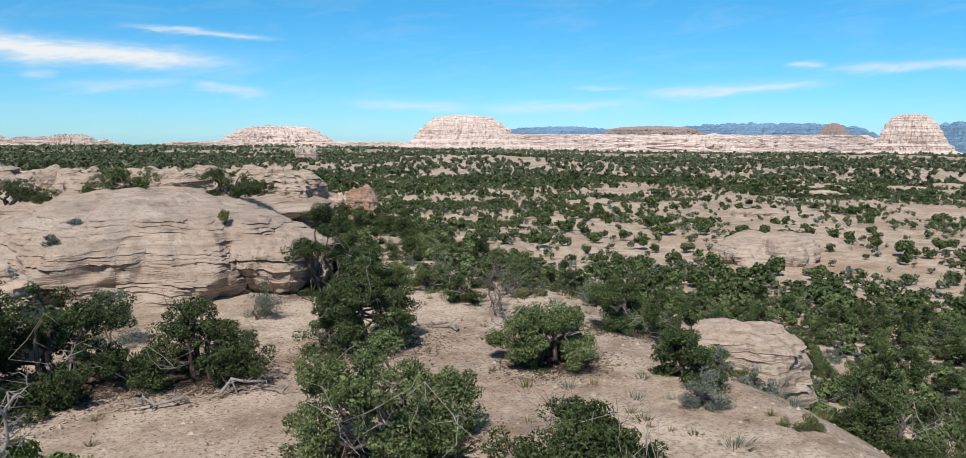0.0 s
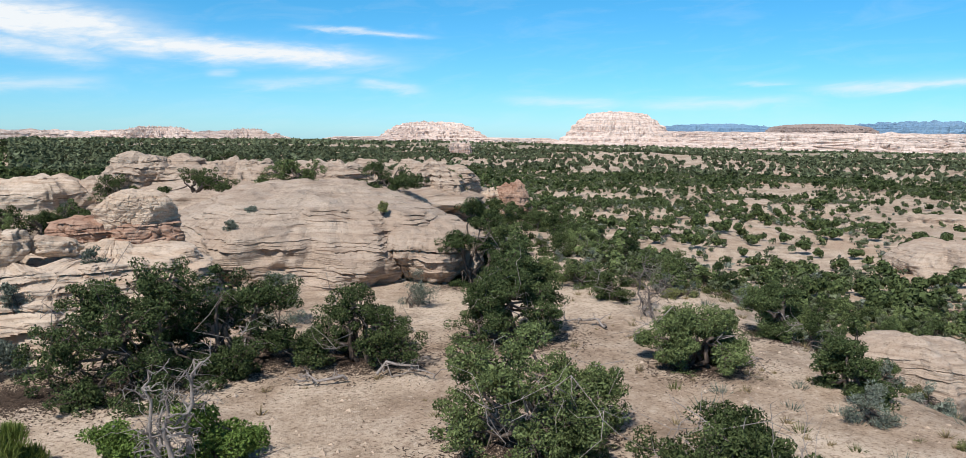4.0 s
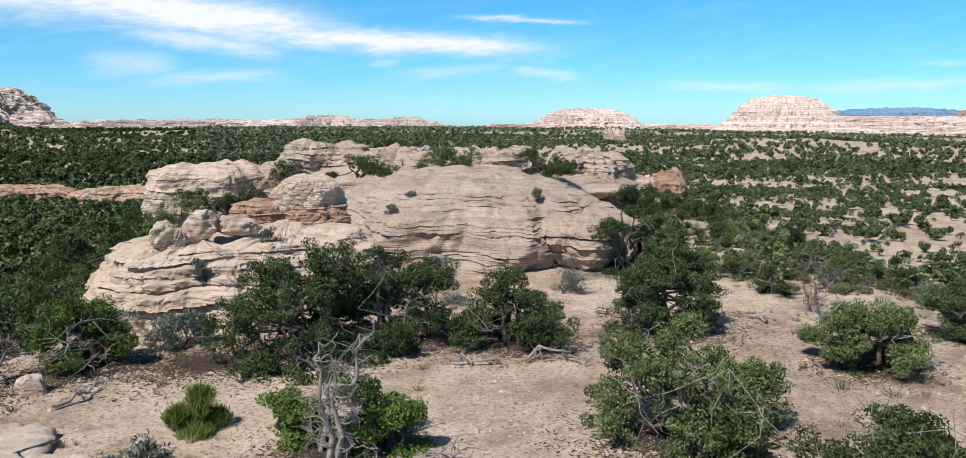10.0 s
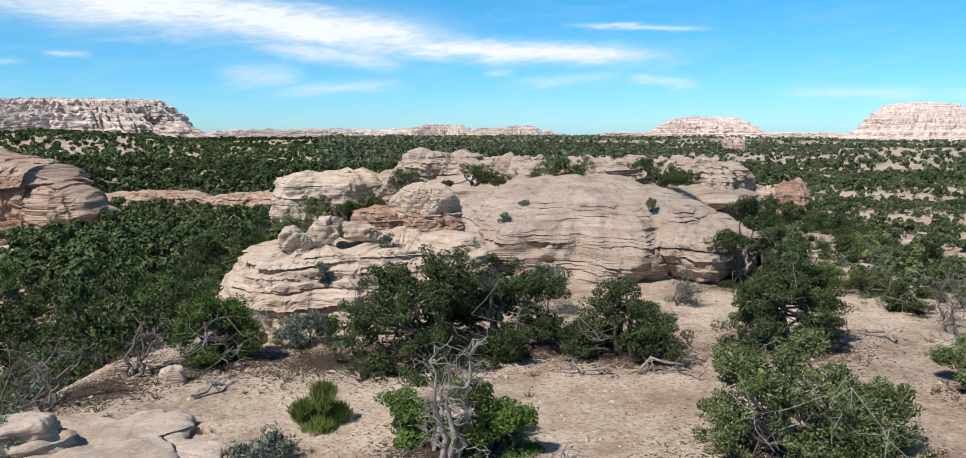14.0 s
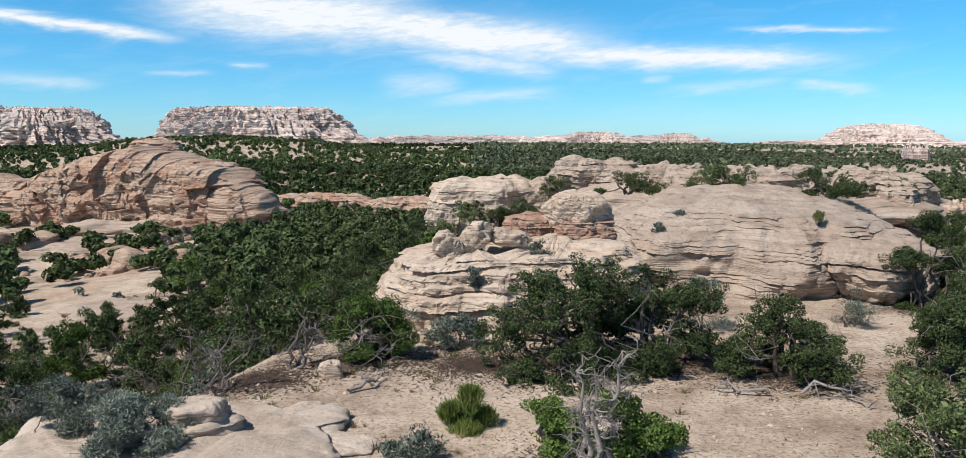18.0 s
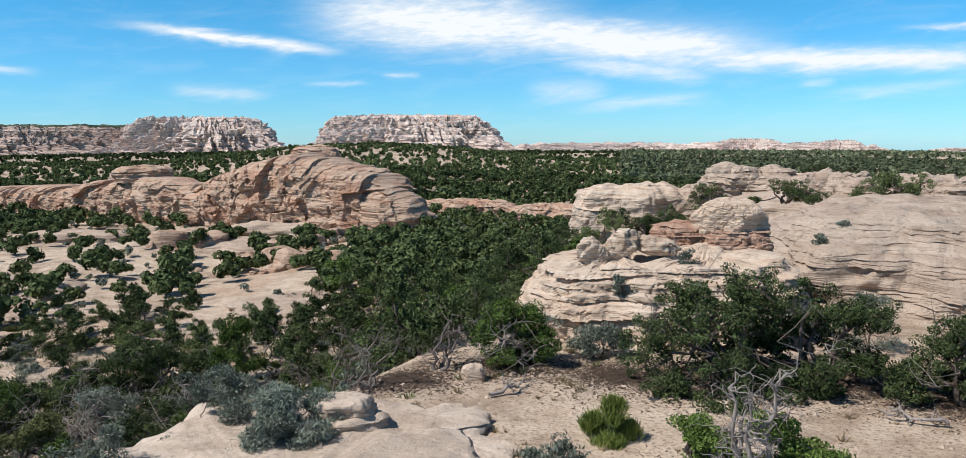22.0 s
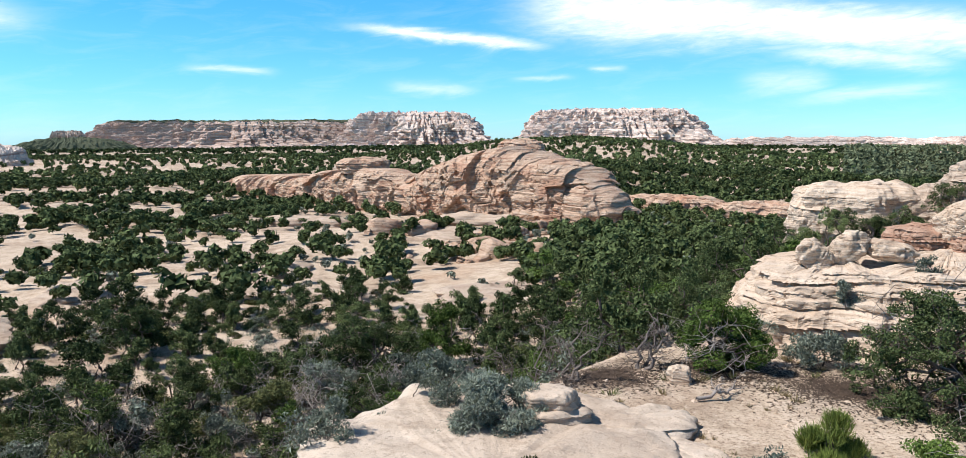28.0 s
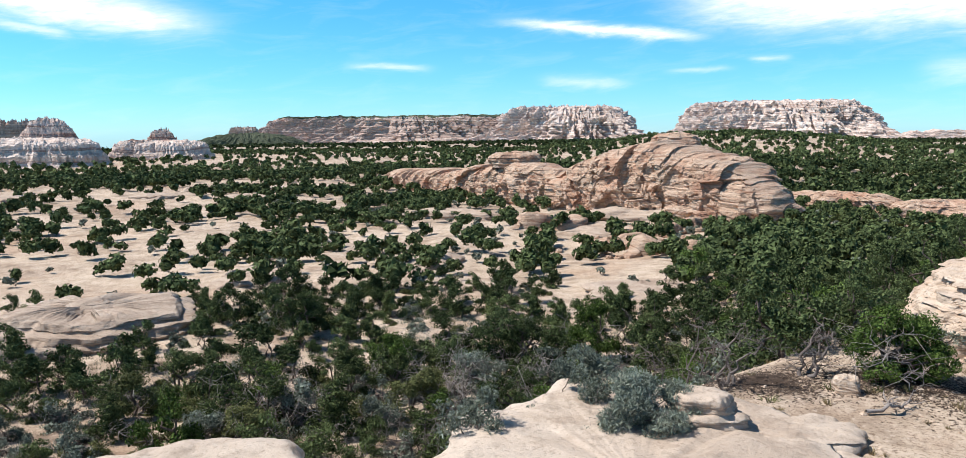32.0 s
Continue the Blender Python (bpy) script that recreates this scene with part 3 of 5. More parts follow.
rocks_of("broken_ledge", 18.0, 16.2, -0.35, "broken slabs along a slickrock ledge", "rock ledge", [
    ("slab", 0.1, 0.2, 0.05, 1.25, 0.8, 0.62, SLAB, 82, 25, dict(flat=0.3, bed=0.2, ledge=0.12, rough=0.2, rows=36, cols=70)),
    ("slab", 0.7, -0.9, 0.0, 1.0, 0.6, 0.5, SLAB, 83, -20, dict(flat=0.3, bed=0.2, ledge=0.12, rough=0.2, rows=36, cols=70)),
    ("slab", -0.1, -1.9, 0.05, 1.1, 0.8, 0.6, SLAB, 84, 35, dict(flat=0.3, bed=0.2, ledge=0.12, rough=0.2, rows=36, cols=70)),
])
rocks_of("undercut_ledge", 24.0, 15.9, 0.12, "small undercut ledge of layered sandstone on the slab", "rock ledge", [
    ("slab", 0, 0, 0, 0.75, 0.5, 0.5, SLAB, 87, 10, dict(flat=0.35, bed=0.14, ledge=0.12, crease=0.1, rough=0.2, rows=36, cols=70)),
    ("slab", -0.1, 0.15, 0.42, 0.62, 0.48, 0.4, SLAB, 88, -12, dict(flat=0.35, bed=0.14, ledge=0.12, crease=0.1, rough=0.2, rows=36, cols=70)),
])
rock("low_slab", 63, 19.5, -3.2, 3.4, 2.4, 1.45, SLAB, "gently sloping slickrock slab below the overlook", 85, "rock slab",
     flat=0.3, plan=0.8, bed=0.3, ledge=0.12, rough=0.15, rows=50, cols=160)
rock("stone", 14.8, 19.9, -0.05, 0.26, 0.24, 0.45, BUFF, "small pinkish block of sandstone on the sand", 86, "stone", flat=0.35, plan=0.5, bed=0.3, ledge=0.03, rough=0.4, rows=24, cols=40, block=0.15)

CR = dict(flat=0.42, plan=0.7, bed=1.6, ledge=0.6, crease=0.5, rough=0.26, rows=130, cols=380, flute=0.5, block=2.2, waves=1.8, tilt=(0.10, 0.05))


def facets(rs, a, z, spacing, amount, lean):
    """Flat joint faces: each point goes with its nearest joint block, which stands out and leans by its own amount."""
    a0, a1, z0, z1 = a.min(), a.max(), z.min(), z.max()
    n = int((a1 - a0) * (z1 - z0) / spacing ** 2) + 4
    ca, cz = rs.uniform(a0, a1, n), rs.uniform(z0, z1, n)
    out, la, lz = rs.uniform(-amount, amount, n), rs.uniform(-lean, lean, n), rs.uniform(-lean, lean, n)
    slant = -0.22 * z
    flat_a, flat_z = (a + slant).ravel(), z.ravel()
    best = np.concatenate([np.argmin((q[:, None] - ca + 0.22 * cz) ** 2 + 1.3 * (h[:, None] - cz) ** 2, 1) for q, h in zip(np.array_split(flat_a, 60), np.array_split(flat_z, 60))]).reshape(a.shape)
    return out[best] + la[best] * (a - ca[best]) + lz[best] * (z - cz[best])


def crag_mesh(name, line, material, seed, rows=110, cols=420):
    """A wall of jointed sandstone along a line of (bearing, distance, half thickness, foot, top)."""
    rs = np.random.RandomState(seed)
    q = np.array([(*polar(az, r), w, lo, hi) for az, r, w, lo, hi in line])
    t = np.concatenate([[0], np.cumsum(np.hypot(np.diff(q[:, 0]), np.diff(q[:, 1])))])
    a = np.linspace(0, t[-1], cols)
    x0, y0, w, lo, hi = (np.interp(a, t, q[:, k]) for k in range(5))
    hi = lo + (hi - lo) * (1 + 0.05 * fbm(a / 3.0, seed, 0.0, 4))
    nx, ny = np.gradient(y0), -np.gradient(x0)
    s = np.where(nx * x0 + ny * y0 > 0, -1, 1) / np.hypot(nx, ny)
    nx, ny = nx * s, ny * s
    u = 1 - (1 - np.linspace(0, 1, rows)) ** 1.35
    c = (1 - u ** 4.0) ** 0.3
    u, c = np.concatenate([u, u[-2::-3]]), np.concatenate([c, -c[-2::-3]])
    A, C = np.meshgrid(a, c)
    U = np.repeat(u[:, None], cols, 1)
    rows = len(u)
    Z = lo + (hi - lo) * U
    push = facets(rs, A, Z, 5.0, 1.3, 0.10) + facets(rs, A, Z, 2.0, 0.5, 0.12) + facets(rs, A, Z, 0.9, 0.2, 0.12)
    bed = Z / 0.9 + 0.6 * fbm(A / 9, Z / 4, seed, 3)
    push = push + 0.22 * (rs.uniform(-1, 1, 99)[np.floor(bed).astype(int) % 99]) * smooth(-0.2, 0.4, gnoise(A / 8, Z / 5, seed + 3)) + 0.45 * fbm(A / 2.2, Z / 1.4, seed, 4)
    push = push - 0.9 * np.exp(-((Z - lo) / 1.6) ** 2) * smooth(-0.3, 0.5, gnoise(A / 7, 3.0, seed))
    reach = C * w + push * np.sign(C) * np.abs(C) ** 0.5 * np.clip(w / 5, 0.2, 1)
    Z = Z + 0.25 * push * U ** 6
    V = np.stack([x0 + nx * reach, y0 + ny * reach, Z], -1).reshape(-1, 3)
    return mesh_of(name, V, grid_faces(rows, cols, False), material, False)


crag = thing("sandstone_crag", None, "tall pinkish sandstone crag with jointed walls and red streaks above scree", "crag")
part("rock_mass", crag_mesh("rock_mass", [(17.6, 112, 1.0, -8.6, -7.2), (18.1, 113, 3.5, -8.6, -4.6), (18.9, 113.5, 5, -8.6, -2.2), (20.4, 115, 6, -8.6, -0.6), (21.2, 117, 6.5, -8.6, 1.2), (23.2, 120, 7, -8.6, 2.3), (24.8, 123, 7.5, -8.6, 3.2), (27.5, 127, 7.5, -8.6, 3.7), (30.0, 131, 7, -8.6, 2.2), (31.4, 133, 6.5, -8.6, 1.3), (33.4, 136, 5, -8.6, -2.0), (34.4, 140, 2, -8.6, -6)], CRAG, 91), crag)
part("rock_mass", crag_mesh("rock_mass", [(32.4, 137, 2, -8.6, -4.0), (33.4, 138, 5.0, -8.6, -0.9), (36, 143, 6.5, -8.6, 0.4), (38.2, 150, 6, -8.6, -0.5), (40.5, 163, 6, -8.6, -2.2), (43, 180, 6, -8.6, -3.0), (45.5, 203, 5, -8.6, -4.2), (46.4, 212, 2, -8.6, -6)], CRAG, 94), crag)
for az, r, z, a, b, h, seed in ((37.3, 147, -0.3, 4.6, 3.0, 2.1, 95), (26.0, 131, 3.0, 3.6, 2.6, 2.3, 96), (21.9, 119, 0.4, 2.4, 2.2, 1.5, 99)):
    part("cap_rock", rock_mesh("cap_rock", a, b, h, CRAG, seed, flat=0.5, bed=0.5, ledge=0.45, crease=0.3, seam=-0.3, rough=0.25, rows=62, cols=140), crag).matrix_basis = pose(*polar(az, r), z, 0, 0, az)
rocks_of("low_cliff", 15, 136, -8.0, "low pinkish sandstone ledges among junipers", "cliff", [
    ("rock_mass", 0, 0, 0, 9, 6, 3.7, CRAG, 96, 0, dict(CR, rows=60, cols=180, bed=0.7, flat=0.6)),
    ("rock_mass", -12, 6, 0, 8, 6, 3.2, CRAG, 97, 0, dict(CR, rows=60, cols=180, bed=0.7, flat=0.6)),
    ("rock_mass", 14, -4, 0, 7, 5, 3.3, CRAG, 98, 0, dict(CR, rows=60, cols=160, bed=0.7, flat=0.6)),
])
rock("slickrock_mound", 66.8, 59, -8.2, 7.2, 6.5, 3.1, PALE, "rounded pale slickrock mound ringed by junipers", 101, "rock mound", flat=0.8, steps=5, bed=0.5, ledge=0.25, crease=0.2, rough=0.2, rows=70, cols=200)
rock("slickrock_mound", -56.5, 37, -4.6, 3.0, 2.6, 2.3, PALE, "low broken slickrock mound on the slope", 102, "rock mound", flat=0.5, bed=0.3, ledge=0.3, rough=0.25)
rock("slickrock_mound", -58, 92, -8.4, 5.2, 6.5, 3.6, PALE, "bare pale slickrock mound on the brushy plain", 103, "rock mound", flat=0.6, bed=0.5, ledge=0.3, rough=0.25)
rnd = random.Random(5)
for k in range(26):
    az, r = (rnd.uniform(27, 74), rnd.uniform(58, 190)) if k < 17 else (rnd.uniform(-70, -45), rnd.uniform(75, 260))
    x, y = polar(az, r)
    rock("slickrock_mound", az, r, ground_z(x, y) - 0.9, rnd.uniform(4, 9), rnd.uniform(3, 6), rnd.uniform(1.3, 2.2), PALE,
         "low bare slickrock rise among scattered junipers", 110 + k, "rock mound", "slickrock rises",
         flat=0.5, plan=0.9, bed=0.3, ledge=0.3, crease=0.15, rough=0.35, rows=30, cols=90, turn=rnd.uniform(0, 180))
scree = rock_mesh("scree_block", 1, 1, 1.2, CRAG, 140, flat=0.45, plan=0.6, bed=0.6, ledge=0.1, rough=0.3, rows=14, cols=22, low=-0.8)
for k in range(90):
    az, r = rnd.gauss(28.5, 3.2), rnd.uniform(84, 107)
    x, y = polar(az, r)
    s = rnd.uniform(0.3, 0.8) if k > 8 else rnd.uniform(1.1, 2.0)
    ob = thing("scree_block", scree, "angular pink sandstone block fallen below the crag", "boulder", "scree blocks below the crag")
    ob.matrix_world = pose(x, y, ground_z(x, y) - 0.1 * s, rnd.uniform(-25, 25), rnd.uniform(-25, 25), rnd.uniform(0, 360)) @ Matrix.Diagonal((s * rnd.uniform(0.8, 1.5), s, s * rnd.uniform(0.6, 1.1), 1))

# ---------------------------------------------------------------- mesas on the skyline


def strata_build(bands, veg=0.13):
    def build(node, link, bsdf, out):
        p = place(node)
        big = noise_tex(node, link, p, 0.012, 4, 0.6)
        q = node("ShaderNodeVectorMath", operation="ADD")
        link(scaled(node, link, p, (0.0015, 0.0015, 0.075)), q.inputs[0])
        wob = node("ShaderNodeCombineXYZ")
        link(maths(node, link, "MULTIPLY", big, 0.7), wob.inputs[2])
        link(wob.outputs[0], q.inputs[1])
        beds = noise_tex(node, link, q.outputs[0], 1.6, 6, 0.7)
        face = noise_tex(node, link, scaled(node, link, p, (1, 1, 0.3)), 0.07, 6, 0.7)
        col = ramp(node, link, beds, *bands)
        col = mixc(node, link, ramp(node, link, face, (0.5, (0, 0, 0)), (0.68, (0.55, 0.55, 0.55))), col, tuple(0.62 * c for c in bands[0][1]))
        speck = noise_tex(node, link, p, 0.11, 4, 0.8)
        col = mixc(node, link, ramp(node, link, speck, (0.60, (0, 0, 0)), (0.68, (veg, veg, veg))), col, (0.07, 0.085, 0.045))
        link(col, bsdf.inputs["Base Color"])
        relief(node, link, bsdf, maths(node, link, "ADD", beds, face), 0.9, 6.0)
    return build


# pale bands lightened by about a tenth to imitate haze on far rock
MESA = shader("mesa_sandstone", strata_build([(0.33, (0.33, 0.20, 0.16)), (0.39, (0.70, 0.555, 0.475)), (0.49, (0.80, 0.67, 0.595)), (0.525, (0.40, 0.26, 0.21)), (0.56, (0.77, 0.635, 0.555)), (0.68, (0.66, 0.495, 0.41))]))
MESA_GREY = shader("grey_mesa_sandstone", strata_build([(0.33, (0.34, 0.225, 0.185)), (0.42, (0.60, 0.46, 0.39)), (0.5, (0.42, 0.29, 0.24)), (0.6, (0.68, 0.54, 0.46))], veg=0.25))
SLOPE = shader("brushy_slope", strata_build([(0.3, (0.27, 0.205, 0.18)), (0.6, (0.38, 0.295, 0.26))], veg=0.5))
# blue base colour stands in for the aerial haze over the farthest ranges
HAZE_BLUE = shader("haze_blue_mountain", strata_build([(0.3, (0.17, 0.28, 0.40)), (0.6, (0.21, 0.33, 0.46))], veg=0.0))

BRUSHY = shader("brushy_talus", rock_build((0.045, 0.058, 0.035), (0.085, 0.10, 0.06), (0.15, 0.155, 0.10), (0.07, 0.085, 0.05), bed=9.0))
ROUND = [(2.6, 0.0), (2.0, 0.10), (1.95, 0.16), (1.55, 0.22), (1.5, 0.29), (1.22, 0.35), (1.19, 0.43), (1.05, 0.47), (1.02, 0.57), (0.96, 0.60), (0.93, 0.70), (0.84, 0.74), (0.80, 0.83), (0.68, 0.88), (0.62, 0.96), (0.45, 1.0), (0.2, 1.02), (0.0, 1.02)]
BENCHED = [(1.7, 0.0), (1.4, 0.10), (1.25, 0.20), (1.2, 0.27), (1.12, 0.31), (1.10, 0.40), (1.05, 0.43), (1.03, 0.55), (0.99, 0.57), (0.97, 0.72), (0.92, 0.75), (0.90, 0.86), (0.85, 0.88), (0.82, 0.97), (0.72, 1.0), (0.4, 1.02), (0.0, 1.02)]
SOFT = [(1.15, 0.0), (0.9, 0.35), (0.72, 0.62), (0.55, 0.82), (0.4, 0.94), (0.2, 1.0), (0.0, 1.0)]
RANGE = [(1.1, 0.0), (0.98, 0.5), (0.9, 0.75), (0.8, 0.9), (0.6, 0.97), (0.3, 1.0), (0.0, 1.0)]
CLIFF = [(1.55, 0.0), (1.28, 0.14), (1.16, 0.24), (1.08, 0.33), (1.06, 0.42), (1.02, 0.46), (1.0, 0.66), (0.95, 0.70), (0.93, 0.88), (0.88, 0.92), (0.85, 1.0), (0.5, 1.0), (0.0, 1.0)]
TERRACE = [(1.9, 0.0), (1.55, 0.10), (1.5, 0.18), (1.3, 0.24), (1.27, 0.34), (1.12, 0.42), (1.1, 0.55), (1.0, 0.62), (0.98, 0.74), (0.90, 0.80), (0.88, 0.92), (0.80, 0.97), (0.74, 1.0), (0.4, 1.02), (0.0, 1.02)]


def mesa_mesh(name, half, depth, low, high, profile, material, seed, ragged=0.06, plan=0.6, rows=64, cols=340, spur=0.14, dome=0.0, skew=0.0, top=None):
    th = np.linspace(-math.pi, math.pi, cols, endpoint=False)
    s = np.linspace(0, len(profile) - 1, rows)
    w = np.interp(s, range(len(profile)), [q[0] for q in profile])
    f = np.interp(s, range(len(profile)), [q[1] for q in profile])
    W, T = np.meshgrid(w, th, indexing="ij")
    F = np.repeat(f[:, None], cols, 1)
    cx, cy = np.sign(np.cos(T)) * np.abs(np.cos(T)) ** plan, np.sign(np.sin(T)) * np.abs(np.sin(T)) ** plan
    px, py = cx * half / depth * 3, cy * 3
    n = fbm(px * 0.9 + seed, py * 0.9, F * 1.3 + seed, 5, 0.6)
    gully = np.abs(fbm(px * 1.7, py * 1.7 + seed, F * 0.9, 5, 0.6)) - 0.3
    arc = np.cumsum(np.hypot(np.diff(px, axis=1, append=px[:, :1]), np.diff(py, axis=1, append=py[:, :1])), axis=1) * 9
    tier = np.floor(F * 7)
    cell = np.floor(arc + 0.8 * gnoise(arc * 0.3, tier, seed) + 0.5 * tier)
    rand = ((cell * 12.9898 + tier * 78.233 + seed) * 43758.5453) % 1.0 - 0.5
    k = 1 + (spur * n + spur * 0.5 * gully + spur * 0.34 * rand + spur * 0.42 * fbm(px * 5, py * 5, F * 7 + seed, 3, 0.6)) * np.clip(W, 0.25, 1.2)
    x, y = half * W * cx * k - half * W * cx * (k - 1) * (1 - depth / half) * np.abs(cx) ** 2, depth * W * cy * k
    z = low + (high - low) * (F + dome * np.clip(1 - W, 0, 1) ** 0.5) + (high - low) * ragged * fbm(x / max(depth * 0.16, half * 0.06), y / max(depth * 0.16, half * 0.06), seed, 4, 0.55) * smooth(0.3, 1.0, F) * 1.2
    x = x + skew * half * F
    v = np.stack([x, y, z], -1)
    cuts = [0, int(np.argmax(f > 0.30)), int(np.argmax(f > 0.965)), rows - 1]
    return [(pname, mesh_of(pname, v[i:j + 1].reshape(-1, 3), grid_faces(j + 1 - i, cols, True), top if pname == "cap" and top else material, False)) for pname, i, j in zip(("talus_slope", "cliff", "cap"), cuts, cuts[1:])]


def mesa(name, az0, az1, r, low_el, top_el, material, label, seed, profile=CLIFF, depth=0.45, turn=0.0, category="mesa", **more):
    """A mesa between two bearings at its rim, with the heights of its foot and its top given as seen from the lookout."""
    mid, half = (az0 + az1) / 2, math.tan(radians(abs(az1 - az0) / 2)) * r
    low, high = 6.24 + r * math.tan(radians(low_el)), 6.24 + r * math.tan(radians(top_el))
    x, y = polar(mid, r)
    me = mesa_mesh(name, half, half * depth, low - 12, high, profile, material, seed, **more)
    base = thing(name, None, label, category, "", "", (x, y, low - 12), mid + turn)
    for pname, data in me:
        part(pname, data, base).matrix_basis = pose(0, 0, 12 - low)
    return base


mesa("terraced_mesa", -33.2, -40.0, 3500, -1.6, 1.15, MESA, "pale pink mesa banded with terraced cliffs", 201, ROUND, 0.7, ragged=0.03, dome=0.03, spur=0.09, plan=0.8, rows=90)
mesa("terraced_mesa", -19.9, -26.8, 3700, -1.3, 0.40, MESA, "low pink mesa with a flat ragged rim", 202, ROUND, 0.6, ragged=0.07, plan=0.7, rows=80)
mesa("cliff_band", -36, -66, 3800, -1.5, -0.12, MESA, "long pale band of cliffs along the plain's edge", 203, CLIFF, 0.12, ragged=0.08, category="cliff", rows=40, cols=700)
mesa("cliff_band", -15.0, -33, 3650, -1.2, -0.62, MESA, "low banded cliffs joining two mesas", 204, CLIFF, 0.15, ragged=0.08, category="cliff", rows=30, cols=400)
mesa("capped_butte", -64.6, -68.2, 3000, -1.9, 1.15, MESA, "stepped butte with a dark flat cap", 205, ROUND, 0.8, ragged=0.04, plan=0.8, rows=80)
mesa("dark_hill", -46.5, -53.8, 4200, -0.9, 0.42, SLOPE, "dark brown flat-topped hill behind the cliffs", 206, RANGE, 0.5, ragged=0.02, dome=0.08, category="hill", plan=0.9)
mesa("low_butte", -60.6, -63.2, 4100, -1.0, 0.30, SLOPE, "small dark cone-shaped butte", 207, SOFT, 0.6, dome=0.3, ragged=0.02, category="hill", plan=1.0)
mesa("low_ridge", 12.5, -13.2, 3600, -1.2, -0.42, MESA, "low pink ridge of broken cliffs on the skyline", 208, CLIFF, 0.10, ragged=0.22, category="ridge", rows=40, cols=700, turn=-4)
mesa("knobby_butte", -2.2, -7.2, 3500, -1.0, -0.12, MESA, "cluster of white rounded knobs on a ridge", 209, ROUND, 0.4, ragged=0.17, spur=0.22, plan=0.9)
mesa("knobby_butte", -8.8, -12.0, 3450, -1.0, -0.22, MESA, "small domed knobs at the end of a ridge", 210, ROUND, 0.4, ragged=0.17, spur=0.22, plan=0.9)
mesa("flat_mesa", 12.6, 24.8, 1900, -1.1, 1.58, MESA, "flat-topped pink mesa with sheer fluted cliffs", 211, BENCHED, 0.5, ragged=0.06, spur=0.17, cols=560, turn=-10, skew=-0.14, rows=84)
mesa("flat_mesa", 29.0, 38.4, 2300, -0.9, 1.32, MESA, "pink mesa of knobby cliffs", 212, BENCHED, 0.5, ragged=0.11, spur=0.22, cols=480, rows=80, turn=-16)
mesa("long_mesa", 36.5, 56.0, 2700, -1.0, 0.84, MESA_GREY, "long grey-pink mesa wall with a brushy tilted top", 213, CLIFF, 0.2, ragged=0.06, spur=0.14, cols=720, top=BRUSHY, turn=-20)
mesa("spired_butte", 55.4, 57.4, 2500, -0.9, 0.05, MESA_GREY, "cluster of low dark spires at the end of a mesa", 214, CLIFF, 0.5, ragged=0.16, spur=0.2, turn=-20)
mesa("brushy_slope", 50.5, 61.5, 2250, -1.7, -0.42, BRUSHY, "dark brushy talus slope under the long mesa", 215, SOFT, 0.35, ragged=0.05, category="slope", plan=0.9, dome=0.1)
mesa("slickrock_butte", 65.0, 74.5, 370, -2.5, -0.55, MESA, "broad butte of bare pink slickrock above the woods", 216, TERRACE, 0.5, ragged=0.03, spur=0.07, cols=420, turn=-25)
mesa("slickrock_dome", 65.9, 70.8, 378, -1.2, 0.10, MESA, "smooth pale dome on top of a slickrock butte", 223, SOFT, 0.6, ragged=0.06, dome=0.22, cols=240, category="rock dome")
mesa("slickrock_butte", 58.4, 65.2, 400, -2.4, -0.78, MESA, "low ledge of pink slickrock at the edge of the woods", 217, TERRACE, 0.5, ragged=0.04, spur=0.07, cols=360, turn=-25)
mesa("slickrock_butte", 60.6, 62.8, 412, -1.3, -0.45, MESA, "small capped knob of slickrock on a low ledge", 224, ROUND, 0.7, ragged=0.10, dome=0.15, cols=160, category="butte")
mesa("spired_butte", 68, 73, 2400, -0.8, 0.35, MESA_GREY, "distant ragged skyline of grey spires", 218, CLIFF, 0.4, ragged=0.3)
mesa("rock_pinnacle", -24.6, -26.2, 430, -2.3, -1.3, MESA, "isolated pink rock outcrop on the plain", 219, CLIFF, 0.7, ragged=0.2, spur=0.2, cols=160)
# the haze on these ranges is only their painted blue
mesa("mountain_range", -38.5, -48.5, 4700, -1.2, 0.26, HAZE_BLUE, "hazy blue mountain on the horizon", 220, RANGE, 0.12, dome=0.15, ragged=0.05, category="mountain", plan=1.0)
mesa("mountain_range", -50.5, -65, 4700, -1.2, 0.58, HAZE_BLUE, "hazy blue mountain range on the horizon", 221, RANGE, 0.1, dome=0.05, ragged=0.07, category="mountain", plan=0.9)
mesa("mountain_range", -66.5, -82, 4750, -1.2, 0.80, HAZE_BLUE, "hazy blue mountain range on the horizon", 222, RANGE, 0.1, dome=0.05, ragged=0.07, category="mountain", plan=0.9)

